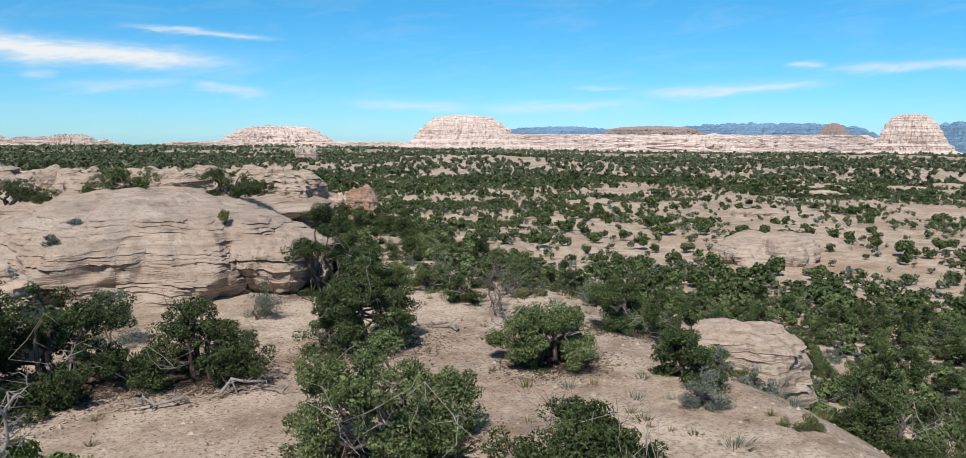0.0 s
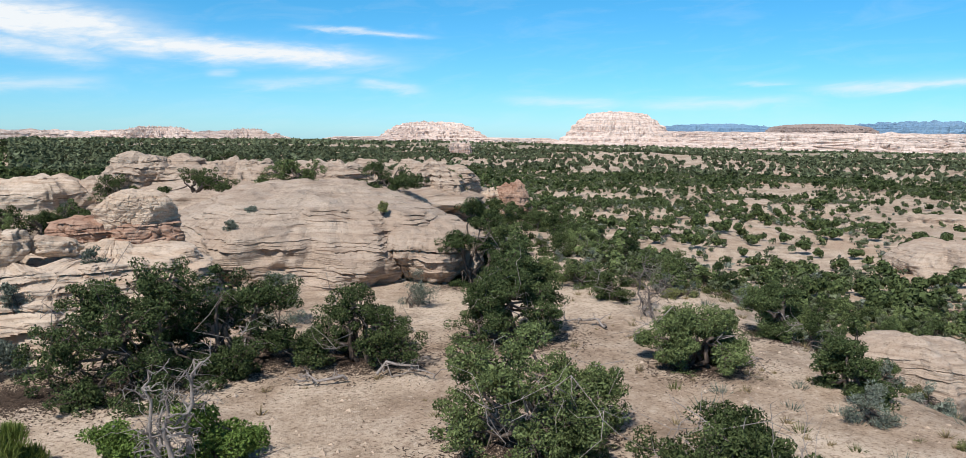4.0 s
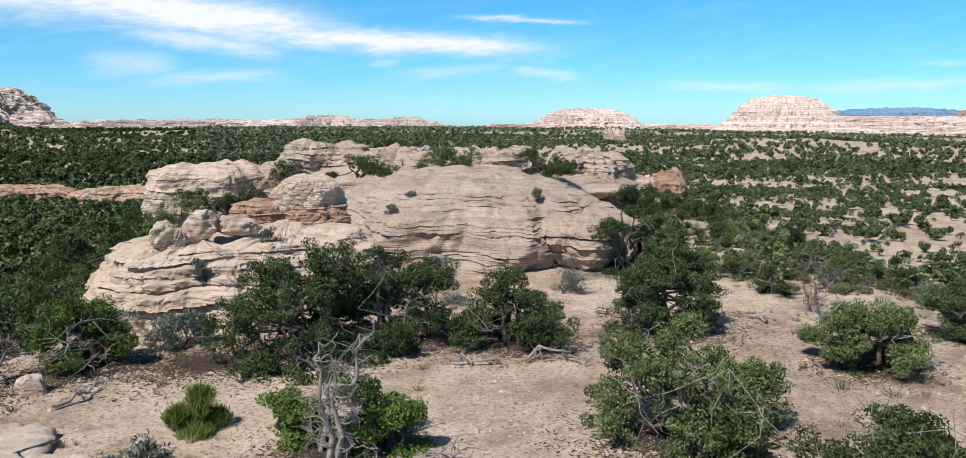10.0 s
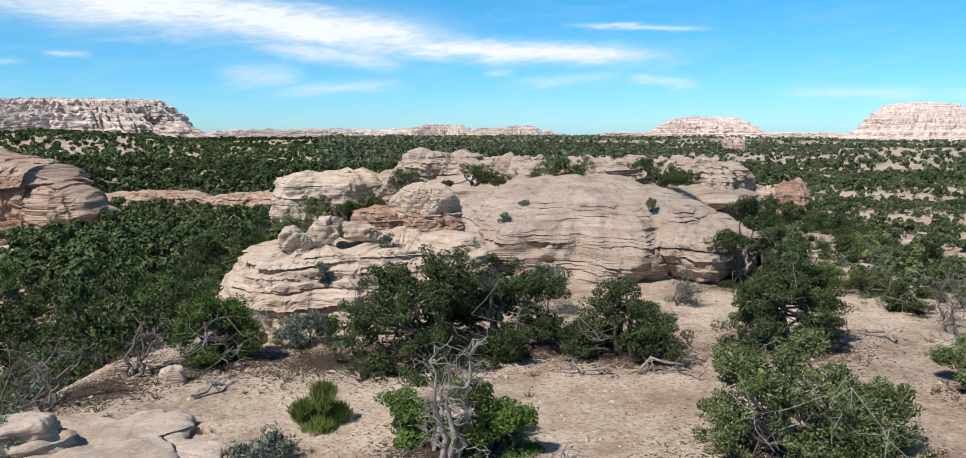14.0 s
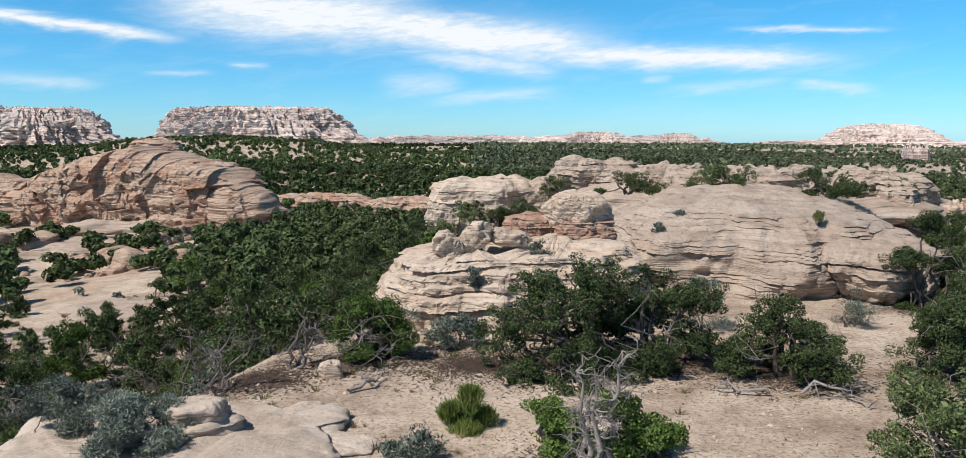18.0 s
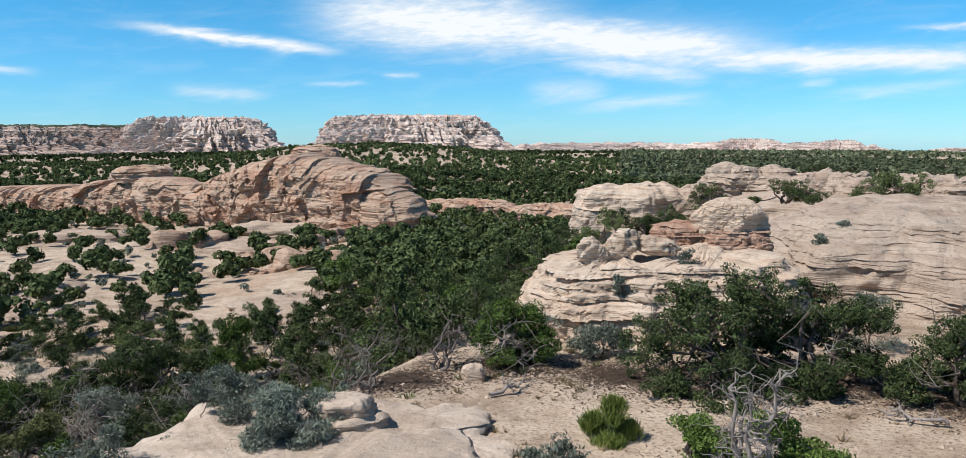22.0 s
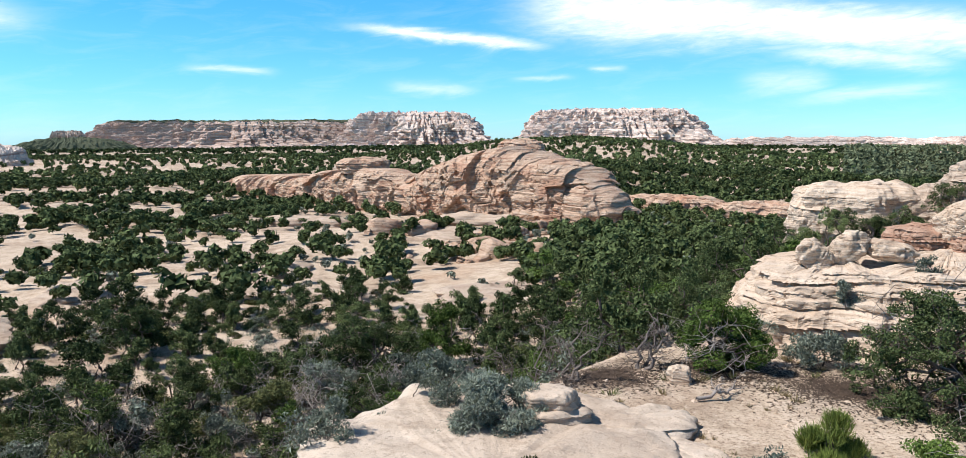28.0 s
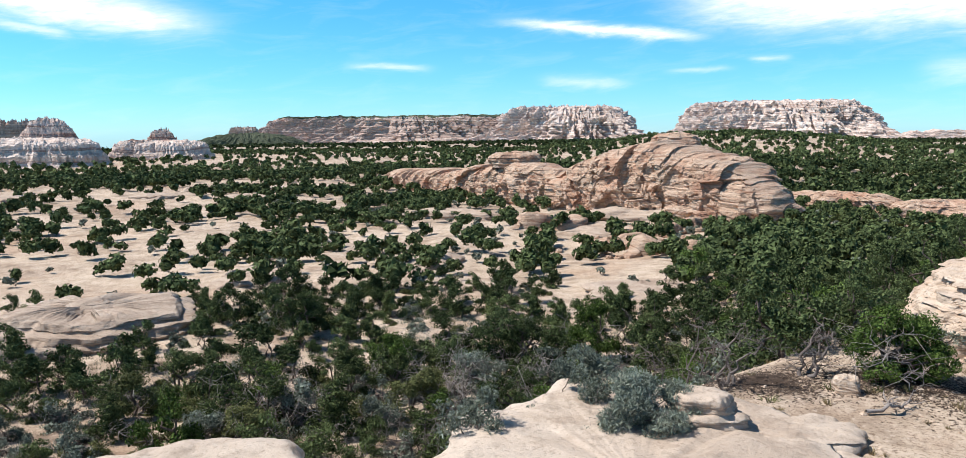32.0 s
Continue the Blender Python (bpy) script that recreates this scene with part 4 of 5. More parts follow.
# ---------------------------------------------------------------- plants


class Tubes:
    """Tapered crooked branches, gathered into one mesh."""

    def __init__(self, sides=5):
        self.v, self.f, self.n, self.sides = [], [], 0, sides

    def add(self, pts, radii):
        pts, k = np.asarray(pts, float), self.sides
        d = np.gradient(pts, axis=0)
        d /= np.linalg.norm(d, axis=1)[:, None] + 1e-9
        ref = np.array([0.31, 0.77, 0.55])
        s = np.cross(d, ref)
        s /= np.linalg.norm(s, axis=1)[:, None] + 1e-9
        t = np.cross(d, s)
        a = np.linspace(0, 2 * math.pi, k, endpoint=False)
        ring = pts[:, None] + np.asarray(radii)[:, None, None] * (np.cos(a)[None, :, None] * s[:, None] + np.sin(a)[None, :, None] * t[:, None])
        self.v.append(ring.reshape(-1, 3))
        self.f.append(grid_faces(len(pts), k, True) + self.n)
        self.n += len(pts) * k

    def mesh(self, name, material):
        return mesh_of(name, np.concatenate(self.v), np.concatenate(self.f), material)


def crooked(rs, a, b, n=6, bend=0.12):
    a, b = np.asarray(a, float), np.asarray(b, float)
    t = np.linspace(0, 1, n)[:, None]
    p = a + (b - a) * t
    jit = np.cumsum(rs.normal(size=(n, 3)), axis=0)
    jit -= jit[0] + (jit[-1] - jit[0]) * t
    return p + jit * np.linalg.norm(b - a) * bend


def leaf_points(rs, centers, radii, count, length, width, flat=0.75, up=0.35):
    """Small tufts over rounded clumps: most lie along the clump's skin, the rest stick out of it; broom-like plants have all upright."""
    n = len(centers)
    c = np.repeat(centers, count, 0)
    rr = np.repeat(radii, count)[:, None]
    d = rs.normal(size=(n * count, 3))
    d /= np.linalg.norm(d, axis=1)[:, None]
    rad = rs.uniform(0.35, 1.0, (n * count, 1)) ** 0.5
    pos = c + d * rad * rr * np.array([1, 1, flat])
    way = d + rs.normal(size=d.shape) * 0.55 + np.array([0, 0, up])
    way /= np.linalg.norm(way, axis=1)[:, None]
    side = np.cross(way, rs.normal(size=d.shape))
    side /= np.linalg.norm(side, axis=1)[:, None] + 1e-9
    if up < 1:
        skin = rs.uniform(0, 1, (n * count, 1)) < (0.65 if np.mean(width) > 0.4 * np.mean(length) else 0.12)
        face = d + rs.normal(size=d.shape) * 0.38 + np.array([0, 0, 0.25])
        face /= np.linalg.norm(face, axis=1)[:, None]
        way2 = np.cross(face, rs.normal(size=d.shape))
        way2 /= np.linalg.norm(way2, axis=1)[:, None] + 1e-9
        way, side = np.where(skin, way2, way), np.where(skin, np.cross(face, way2), side)
    L = np.repeat(np.broadcast_to(length, n), count)[:, None] * rs.uniform(0.6, 1.35, (n * count, 1))
    Wd = np.repeat(np.broadcast_to(width, n), count)[:, None] * rs.uniform(0.7, 1.3, (n * count, 1))
    nor = np.cross(way, side)
    return np.stack([pos - way * L * 0.5, pos + side * Wd * 0.5 + nor * Wd * 0.15, pos + way * L * 0.5, pos - side * Wd * 0.5 + nor * Wd * 0.15], 1).reshape(-1, 3)


def crown_points(rs, height, width, n, low=0.18, lean=(0, 0), uneven=0.3):
    """Clump centres through an uneven crown: lobes with gaps between them."""
    lobes = max(13, int(n / 13))
    a = rs.uniform(0, 2 * math.pi, lobes)
    e = np.arcsin(rs.uniform(-0.32, 1, lobes))
    out = rs.uniform(0.45, 1.14, lobes)
    rad = np.cos(e) * out * width * 0.38
    lz = height * (low + 0.10 + (0.74 - low) * np.sin(e) * rs.uniform(0.75, 1.1, lobes))
    lc = np.stack([np.cos(a) * rad + lean[0], np.sin(a) * rad + lean[1], lz], 1)
    size = width * rs.uniform(0.085, 0.085 + uneven * 0.31, lobes)
    k = rs.randint(0, lobes, n)
    d = rs.normal(size=(n, 3))
    d /= np.linalg.norm(d, axis=1)[:, None]
    p = lc[k] + d * size[k][:, None] * np.array([1.1, 1.1, 0.75]) * rs.uniform(0.5, 1.0, (n, 1))
    p[:, 2] = np.clip(p[:, 2], height * (0.03 + 0.6 * low), height * 0.97)
    return p, lc, size


def plant_meshes(seed, height, width, leaf, bark, clumps=80, count=70, length=0.10, width_leaf=0.05, stems=3, clump=0.26, dead=0, low=0.18, thick=0.09, uneven=0.3, flat=0.75, up=0.35, lean=(0, 0), sides=5):
    rs = np.random.RandomState(seed)
    clumps = int(clumps * (1.5 if count > 100 else 1.1))
    pts, lobes, size = crown_points(rs, height, width, clumps, low, lean, uneven)
    wood = Tubes(sides)
    hubs = []
    for k in range(stems):
        a = rs.uniform(0, 6.28)
        foot = np.array([math.cos(a), math.sin(a), 0]) * 0.12 * min(1, width / 3)
        foot[2] = -0.25
        top = np.array([math.cos(a) * width * 0.12 + lean[0] * 0.5, math.sin(a) * width * 0.12 + lean[1] * 0.5, height * rs.uniform(0.28, 0.5)])
        p = crooked(rs, foot, top, 7, 0.10)
        wood.add(p, np.linspace(thick, thick * 0.62, 7) * rs.uniform(0.8, 1.15))
        hubs.append(p[4:])
    hubs = np.concatenate(hubs)
    knots = []
    for c in lobes:
        h = hubs[np.argmin(np.linalg.norm(hubs - c, axis=1) + rs.uniform(0, 0.3, len(hubs)))]
        p = crooked(rs, h, c, 6, 0.09)
        wood.add(p, np.linspace(thick * 0.5, thick * 0.2, 6))
        knots.append(p[2:])
    knots = np.concatenate(knots)
    for c in pts:
        h = knots[np.argmin(np.linalg.norm(knots - c, axis=1))]
        wood.add(crooked(rs, h, c, 4, 0.10), np.linspace(thick * 0.2, thick * 0.06, 4))
    trunk = wood.mesh("trunk", bark)
    outer = leaf_points(rs, pts, clump * rs.uniform(0.7, 1.3, len(pts)), count, length, width_leaf, flat, up)
    # coarser leaves added within each lobe to block light through the crown
    inner = leaf_points(rs, lobes, size * 0.6, 80 if count > 60 else 30, np.minimum(size * 0.32, 2.0 * length), np.minimum(size * 0.2, 2.0 * width_leaf), flat, 0.0)
    v = np.concatenate([outer, inner])
    crown = mesh_of("crown", v, np.arange(len(v)).reshape(-1, 4), leaf, False)
    gone = None
    if dead:
        w2 = Tubes(4)
        for k in range(dead):
            h = hubs[rs.randint(len(hubs))]
            a = rs.uniform(0, 6.28)
            tip = h + np.array([math.cos(a) * width * 0.36, math.sin(a) * width * 0.36, rs.uniform(-0.1, 0.35) * height])
            p = crooked(rs, h, tip, 7, 0.2)
            w2.add(p, np.linspace(thick * 0.28, thick * 0.05, 7))
            for _ in range(7):
                q = p[rs.randint(2, 7)]
                w2.add(crooked(rs, q, q + rs.normal(size=3) * 0.16 * width * np.array([1, 1, 0.8]), 4, 0.15), np.linspace(thick * 0.11, thick * 0.03, 4))
        gone = w2.mesh("dead_branch", DEADWOOD)
    return trunk, crown, gone


def put_plant(name, meshes, at, turn, label, category, group="", scale=1.0):
    base = thing(name, None, label, category, group)
    base.matrix_world = pose(*at, 0, 0, turn)
    base.scale = (scale, scale, scale)
    trunk, crown, gone = meshes
    part("trunk", trunk, base)
    part("crown", crown, base)
    if gone:
        part("dead_branch", gone, base, "bare grey dead branches")
    return base


def hero(name, az, r, height, width, leaf, label, seed, category="tree", dz=0.0, turn=0.0, bark=None, top=None, **more):
    x, y = polar(az, r)
    if top is not None:
        height = top - ground_z(x, y)
    return put_plant(name, plant_meshes(seed, height, width * 1.12, leaf, bark or BARK, **more), (x, y, ground_z(x, y) + dz), turn, label, category)


BIG = dict(clumps=150, count=130, clump=0.20, length=0.068, width_leaf=0.035, stems=4, dead=3)
hero("juniper_tree", -31.3, 15.2, 2.5, 3.9, JUNIPER, "bushy green juniper with grey dead branches on sand", 301, **dict(BIG, clumps=230, low=-0.08, dead=5))
hero("pinyon_tree", -18.7, 21.3, 2.4, 3.6, JUNIPER, "open spreading grey-green pinyon with bare lower limbs", 302, **dict(BIG, clumps=120, low=0.15, uneven=0.45, dead=6))
hero("pinyon_tree", -3.0, 20.8, 3.1, 5.0, PINYON, "broad dark green pinyon with a spreading crown", 303, **dict(BIG, clumps=240, low=0.0, uneven=0.4))
hero("pinyon_tree", -9.6, 21.6, 3.3, 3.8, PINYON, "dense dark green pinyon beside a broader one", 304, **dict(BIG, clumps=170, low=0.0))
hero("pinyon_tree", -29.8, 23.4, 3.3, 3.5, PINYON, "dense dark pinyon leaning over the slope below the dome", 305, **dict(BIG, clumps=230, low=-0.05))
hero("pinyon_tree", -26.6, 31.5, 3.7, 3.0, PINYON, "tall dark pinyon against the end of the dome", 306, **dict(BIG, clumps=150, low=-0.02))
hero("juniper_tree", -43.0, 21.4, 2.3, 3.2, JUNIPER, "rounded dark green juniper on a sandy slope", 387, **dict(BIG, clumps=190, low=-0.1))
hero("juniper_tree", -48.0, 26.0, 2.7, 2.3, PINYON, "tall dark juniper on the slope", 308, **dict(BIG, clumps=110, low=-0.05))
hero("juniper_bush", -53.1, 20.4, 1.35, 2.0, PINYON, "low rounded dark juniper bush on slickrock", 309, "bush", **dict(BIG, clumps=90, low=-0.08, dead=0))
hero("juniper_tree", -45.4, 13.6, 1.5, 3.4, JUNIPER, "low sprawling juniper with many grey dead twigs", 310, **dict(BIG, clumps=220, low=0.0, dead=14))
hero("juniper_tree", -66.0, 21.0, 2.3, 2.9, JUNIPER, "ragged juniper with bare twigs on the slope", 311, **dict(BIG, clumps=120, low=-0.05, dead=6))
hero("sage_bush", -54.7, 18.6, 0.9, 1.25, SAGE, "grey-green sage bush on the slope", 312, "bush", clumps=45, count=60, clump=0.16, length=0.08, width_leaf=0.018, stems=3, thick=0.03)
hero("juniper_tree", -8.6, 14.4, 1.8, 1.95, BRIGHT, "bright green young juniper beside a dead snag", 313, **dict(BIG, clumps=110, low=-0.08, dead=2, stems=3))
hero("juniper_tree", -1.9, 14.9, 1.6, 1.3, BRIGHT, "small juniper half hidden by a dead snag", 314, **dict(BIG, clumps=60, low=-0.05, dead=3))
hero("juniper_tree", 12.1, 21.3, 1.85, 2.4, BRIGHT, "small juniper with a contorted grey trunk", 315, **dict(BIG, clumps=95, low=0.10, dead=14, thick=0.085))
hero("sage_bush", 28.7, 15.7, 1.4, 2.2, SAGE, "rounded grey-green sage bush on the slickrock slab", 316, "bush", dz=0.05, clumps=190, count=150, clump=0.2, length=0.085, width_leaf=0.022, stems=5, thick=0.03, low=-0.12, dead=5)
hero("sage_bush", 33.4, 17.2, 1.0, 2.6, SAGE, "grey sage bush behind the slab", 317, "bush", top=1.75, clumps=110, count=130, clump=0.2, length=0.085, width_leaf=0.022, stems=5, thick=0.03, low=-0.12, dead=5)
hero("sage_bush", 41.5, 15.2, 0.95, 1.5, SAGE, "pale grey bush of bare twigs at the slab's edge", 318, "bush", top=1.4, clumps=50, count=50, clump=0.17, length=0.10, width_leaf=0.025, stems=5, thick=0.03, low=0.1, dead=8)
hero("sage_bush", 9.3, 14.4, 0.55, 1.2, SAGE, "low blue-grey bush under the ledge", 319, "bush", clumps=45, count=60, clump=0.16, length=0.09, width_leaf=0.03, stems=4, thick=0.025)
hero("sage_bush", 5.6, 22.4, 0.95, 1.9, SAGE, "low blue-green bush at the foot of the outcrop", 320, "bush", clumps=70, count=60, clump=0.2, length=0.10, width_leaf=0.035, stems=4, thick=0.03)
hero("pinyon_bush", -20.3, 45, 1.5, 4.2, PINYON, "low spreading dark pinyon on the dome", 321, "bush", dz=3.0, **dict(BIG, clumps=110, low=-0.05, dead=0))
hero("pinyon_bush", -13.3, 48, 1.2, 4.4, JUNIPER, "low spreading dark bush on the dome", 322, "bush", dz=3.1, **dict(BIG, clumps=90, low=-0.05, dead=0))
hero("pinyon_bush", -7.0, 50, 1.1, 4.4, JUNIPER, "low dark bush along the top of the dome", 323, "bush", dz=2.7, **dict(BIG, clumps=80, low=-0.05, dead=0))
hero("pinyon_tree", 37.6, 33.0, 3.4, 4.6, PINYON, "large dark pinyon below the overlook", 324, **dict(BIG, clumps=150))


def snag(name, az, r, height, label, seed, spread=0.35, trunks=2, thick=0.075, twigs=26):
    wood = DEADWOOD if name == "dead_snag" else DARKWOOD
    x, y = polar(az, r)
    rs = np.random.RandomState(seed)
    base = thing(name, None, label, "dead tree", at=(x, y, ground_z(x, y)))
    limbs = Tubes(4)
    for k in range(trunks):
        w = Tubes(6)
        a = rs.uniform(0, 6.28)
        tip = np.array([math.cos(a) * spread * height * 0.6, math.sin(a) * spread * height * 0.6, height * rs.uniform(0.7, 1.0)])
        p = crooked(rs, (0.1 * math.cos(a), 0.1 * math.sin(a), -0.2), tip, 10, 0.025 if spread < 0.5 else 0.06)
        w.add(p, np.linspace(thick, thick * 0.25, 10))
        part("trunk", w.mesh("trunk", wood), base)
        for _ in range(twigs):
            q = p[rs.randint(2, 10)]
            d = rs.normal(size=3) * np.array([1, 1, 0.5]) + (0, 0, 0.3)
            e = q + d / np.linalg.norm(d) * height * rs.uniform(0.10, 0.30) * (0.6 + spread)
            b = crooked(rs, q, e, 6, 0.14)
            limbs.add(b, np.linspace(thick * 0.3, thick * 0.06, 6))
            for _ in range(4):
                s = b[rs.randint(2, 6)]
                limbs.add(crooked(rs, s, s + rs.normal(size=3) * height * 0.07, 4, 0.12), np.linspace(thick * 0.1, thick * 0.04, 4))
    part("branch", limbs.mesh("branch", wood), base)
    return base


snag("dead_snag", -5.2, 13.7, 2.4, "bare grey dead juniper snag with splintered twigs", 401, 0.3, 3, 0.075, 22)
snag("dead_snag", -3.6, 14.3, 1.7, "leaning grey dead stem beside a taller snag", 406, 0.35, 1, 0.06, 12)
snag("dead_shrub", 22.6, 19.6, 1.4, "leafless dark twisted shrub behind the slab", 402, 0.9, 3, 0.05, 16)
snag("dead_shrub", 17.8, 20.8, 1.4, "leafless twisted dead juniper on the sand", 403, 0.9, 3, 0.06, 16)
for az, r, h, seed in ((37.5, 26.0, 2.0, 411), (25.5, 24.5, 2.3, 412), (50.0, 27.0, 2.0, 413), (45.5, 31.0, 2.2, 414), (31.0, 28.0, 2.2, 415), (20.5, 26.0, 1.7, 416)):
    snag("dead_shrub", az, r, h, "tangled grey leafless shrub among green junipers", seed, 0.9, 3, 0.05, 20)
snag("dead_shrub", -40.0, 26.5, 1.9, "grey leafless juniper on the slope", 404, 0.9, 3, 0.05, 18)


hero("ephedra_bush", 4.6, 16.1, 0.95, 1.0, EPHEDRA, "upright bright green broom-like bush on bare sand", 79, "bush", clumps=110, count=80, clump=0.17, length=0.22, width_leaf=0.014, up=1.7, stems=6, thick=0.02, low=-0.05)


# ---- trees in the middle distance: a few grown forms, set out one by one
FORMS = []
KINDS = (("juniper_tree", JUNIPER, 2.7, 3.0, "rounded green juniper on open sand and slickrock"),
         ("pinyon_tree", PINYON, 3.2, 2.8, "dark green pinyon among other small trees"),
         ("juniper_tree", JUNIPER, 2.2, 2.8, "broad low juniper with a thin grey trunk"),
         ("pinyon_tree", PINYON, 2.6, 3.0, "dense dark pinyon of uneven outline"),
         ("juniper_tree", BRIGHT, 3.0, 3.0, "bright green juniper in the wooded draw"),
         ("sage_shrub", SAGE, 1.2, 1.9, "low grey-green shrub on the slope"),
         ("desert_shrub", OLIVE, 1.3, 1.8, "low olive-green shrub on the slope"))
for near in (True, False):
    for k, (name, leaf, h, w, label) in enumerate(KINDS):
        big = h > 1.5
        if near:
            how = dict(clumps=60 if big else 40, count=95, clump=0.27 if big else 0.20, length=0.085, width_leaf=0.048, dead=(4, 0, 5, 2, 2, 3, 0)[k])
        else:
            how = dict(clumps=46 if big else 30, count=62, clump=0.30 if big else 0.22, length=0.12, width_leaf=0.075)
        FORMS.append((name, plant_meshes(500 + k, h, w, leaf, BARK, stems=2, thick=0.07, low=(-0.05, -0.03, 0.04, -0.08, -0.03, -0.06, -0.06)[k], sides=4 if near else 3, uneven=0.38, **how), label, w))
FIRST = {}
SPOTS = np.zeros((0, 3))
# ---- the larger plants of the draw below the slab, each of its own growth
DRAW = dict(count=110, clump=0.28, length=0.095, width_leaf=0.05, stems=4, low=-0.12)
for name, az, r, h, w, leaf, seed, clumps, dead, label in (
        ("pinyon_tree", 37.4, 43.0, 4.4, 6.0, PINYON, 701, 230, 3, "very broad dark pinyon in the draw below the slab"),
        ("dead_juniper", 41.6, 38.0, 3.1, 5.4, SAGE, 702, 60, 34, "half-dead grey juniper, a tangle of bare twigs"),
        ("olive_bush", 45.0, 36.4, 2.6, 3.6, OLIVE, 703, 130, 2, "yellow-green bush with dense rounded clumps"),
        ("juniper_tree", 46.8, 43.0, 3.2, 3.3, BRIGHT, 704, 110, 3, "bright green juniper beside a half-dead one"),
        ("juniper_tree", 56.4, 37.0, 3.4, 4.4, JUNIPER, 705, 160, 16, "sprawling juniper with grey twigs through its crown"),
        ("olive_bush", 57.8, 35.0, 2.3, 2.8, OLIVE, 706, 80, 2, "olive and yellow bush under a sprawling juniper"),
        ("dead_juniper", 53.9, 36.5, 2.9, 3.2, SAGE, 707, 24, 22, "silver-grey dead juniper with forked limbs"),
        ("juniper_tree", 50.2, 41.0, 2.5, 3.3, JUNIPER, 708, 110, 5, "round green juniper in the draw"),
        ("juniper_tree", 61.3, 44.0, 2.4, 3.8, JUNIPER, 709, 120, 4, "broad low juniper beside bare slickrock"),
        ("olive_bush", 64.7, 40.6, 2.3, 3.4, OLIVE, 710, 100, 3, "wide olive-green bush in the draw"),
        ("juniper_tree", 53.3, 52.0, 3.7, 3.6, PINYON, 711, 130, 2, "tall dark juniper with layered clumps"),
        ("sage_bush", 48.2, 35.2, 1.7, 2.6, SAGE, 712, 80, 8, "blue-grey sage bush with bare twigs"),
        ("sage_bush", 60.0, 36.0, 1.6, 2.8, SAGE, 713, 80, 8, "pale grey sage bush on the slope"),
        ("juniper_tree", 42.5, 47.0, 3.4, 4.4, PINYON, 714, 150, 3, "dense dark juniper in the draw"),
        ("juniper_tree", 32.0, 45.0, 3.9, 4.6, BRIGHT, 715, 150, 4, "fresh green juniper in the wooded draw"),
        ("dead_juniper", 34.4, 39.0, 3.0, 4.0, SAGE, 716, 34, 24, "pale grey juniper with many dead boughs")):
    hero(name, az, r, h, w, leaf, label, seed, "bush" if "bush" in name else "tree", turn=az, dz=-0.05, **dict(DRAW, clumps=clumps, dead=dead))
    SPOTS = np.vstack([SPOTS, [*polar(az, r), w * 0.42]])


def plant_form(k, x, y, rng, grow=1.0, z=None):
    global SPOTS
    z = ground_z(x, y) if z is None else z
    name, meshes, label, w = FORMS[k]
    s = grow * rng.uniform(0.62, 1.32)
    sink = 0.21 * s * KINDS[k % 7][2]
    m = pose(x, y, z - sink, 0, 0, rng.uniform(0, 360))
    tall = k % 7 < 5
    if k not in FIRST:
        ob = FIRST[k] = put_plant(name, meshes, (x, y, z - sink), rng.uniform(0, 360), label, "tree" if tall else "bush", "scattered trees" if tall else "scattered shrubs")
    else:
        ob = copy_thing(FIRST[k], m)
    ob.scale = (s * 1.06, s * 1.06, s * rng.uniform(0.95, 1.25))
    SPOTS = np.vstack([SPOTS, [x, y, w * s * 0.5]])


KEEP_OUT = [(25.5, 112, 17, 5, -8), (26.4, 124, 21, 8, -10), (40.7, 169, 40, 8, -21), (66.8, 59, 7.5, 6.5, 66), (2.5, 68, 6.5, 5, 0), (15, 136, 20, 6, 15), (-58, 92, 5, 6, -58), (-56.5, 37, 2.8, 2.4, -56), (-25.4, 430, 9, 7, 0)]


def bare(x, y):
    """Where no tree may stand: the open sand and the rock masses near the lookout."""
    r, az = np.hypot(x, y), np.degrees(np.arctan2(-x, y))
    no = (r < 24) & (az > -62) & (az < 32) | (r < 30) & (az > -50) & (az < -14) | (r < 20.5)
    no |= (az > 3) & (az < 12) & (r < 33)
    no |= (bench_at(x, y) > 0.8) & (az > -27) & (az < 9)
    for a0, d0, wa, wb, t in KEEP_OUT:
        no |= ellipse(x, y, *polar(a0, d0), wa, wb, t) < 1
    return no


def thick_at(x, y):
    """How closely the trees stand, 0 to 1."""
    r, az = np.hypot(x, y), np.degrees(np.arctan2(-x, y))
    patch = fbm(x / 13, y / 13, 9.0, 3)
    d = np.where(az > 30, 0.46 + 0.42 * patch, 0.50 + 0.85 * patch)
    wood = (az > 4) & (az < 28) & (r < np.where(az < 24, 75, 75 - (az - 24) * 10))
    d = d + 0.40 * wood - 0.22 * (~wood & (az > 19) & (az < 34) & (r > 44)) + 0.34 * ((az >= 30) & (r < 42)) + 0.5 * ((az > 22) & (az < 50) & (r < np.where(az < 40, 58, 49)) & ~wood & (r > 30))
    d = d + 0.12 * ((az < -26) & (r > 30)) - 0.16 * ((az > 30) & (r > 42))
    return np.clip(d, 0, 1), wood


rng = random.Random(21)
pick = np.random.RandomState(22)
TALLY = dict.fromkeys((q[0] for q in KINDS), 0)
P_AZ, P_R = pick.uniform(-74, 77, 18000), np.sqrt(pick.uniform(19 ** 2, 68 ** 2, 18000))
P_X, P_Y = -np.sin(np.radians(P_AZ)) * P_R, np.cos(np.radians(P_AZ)) * P_R
dense, in_wood = thick_at(P_X, P_Y)
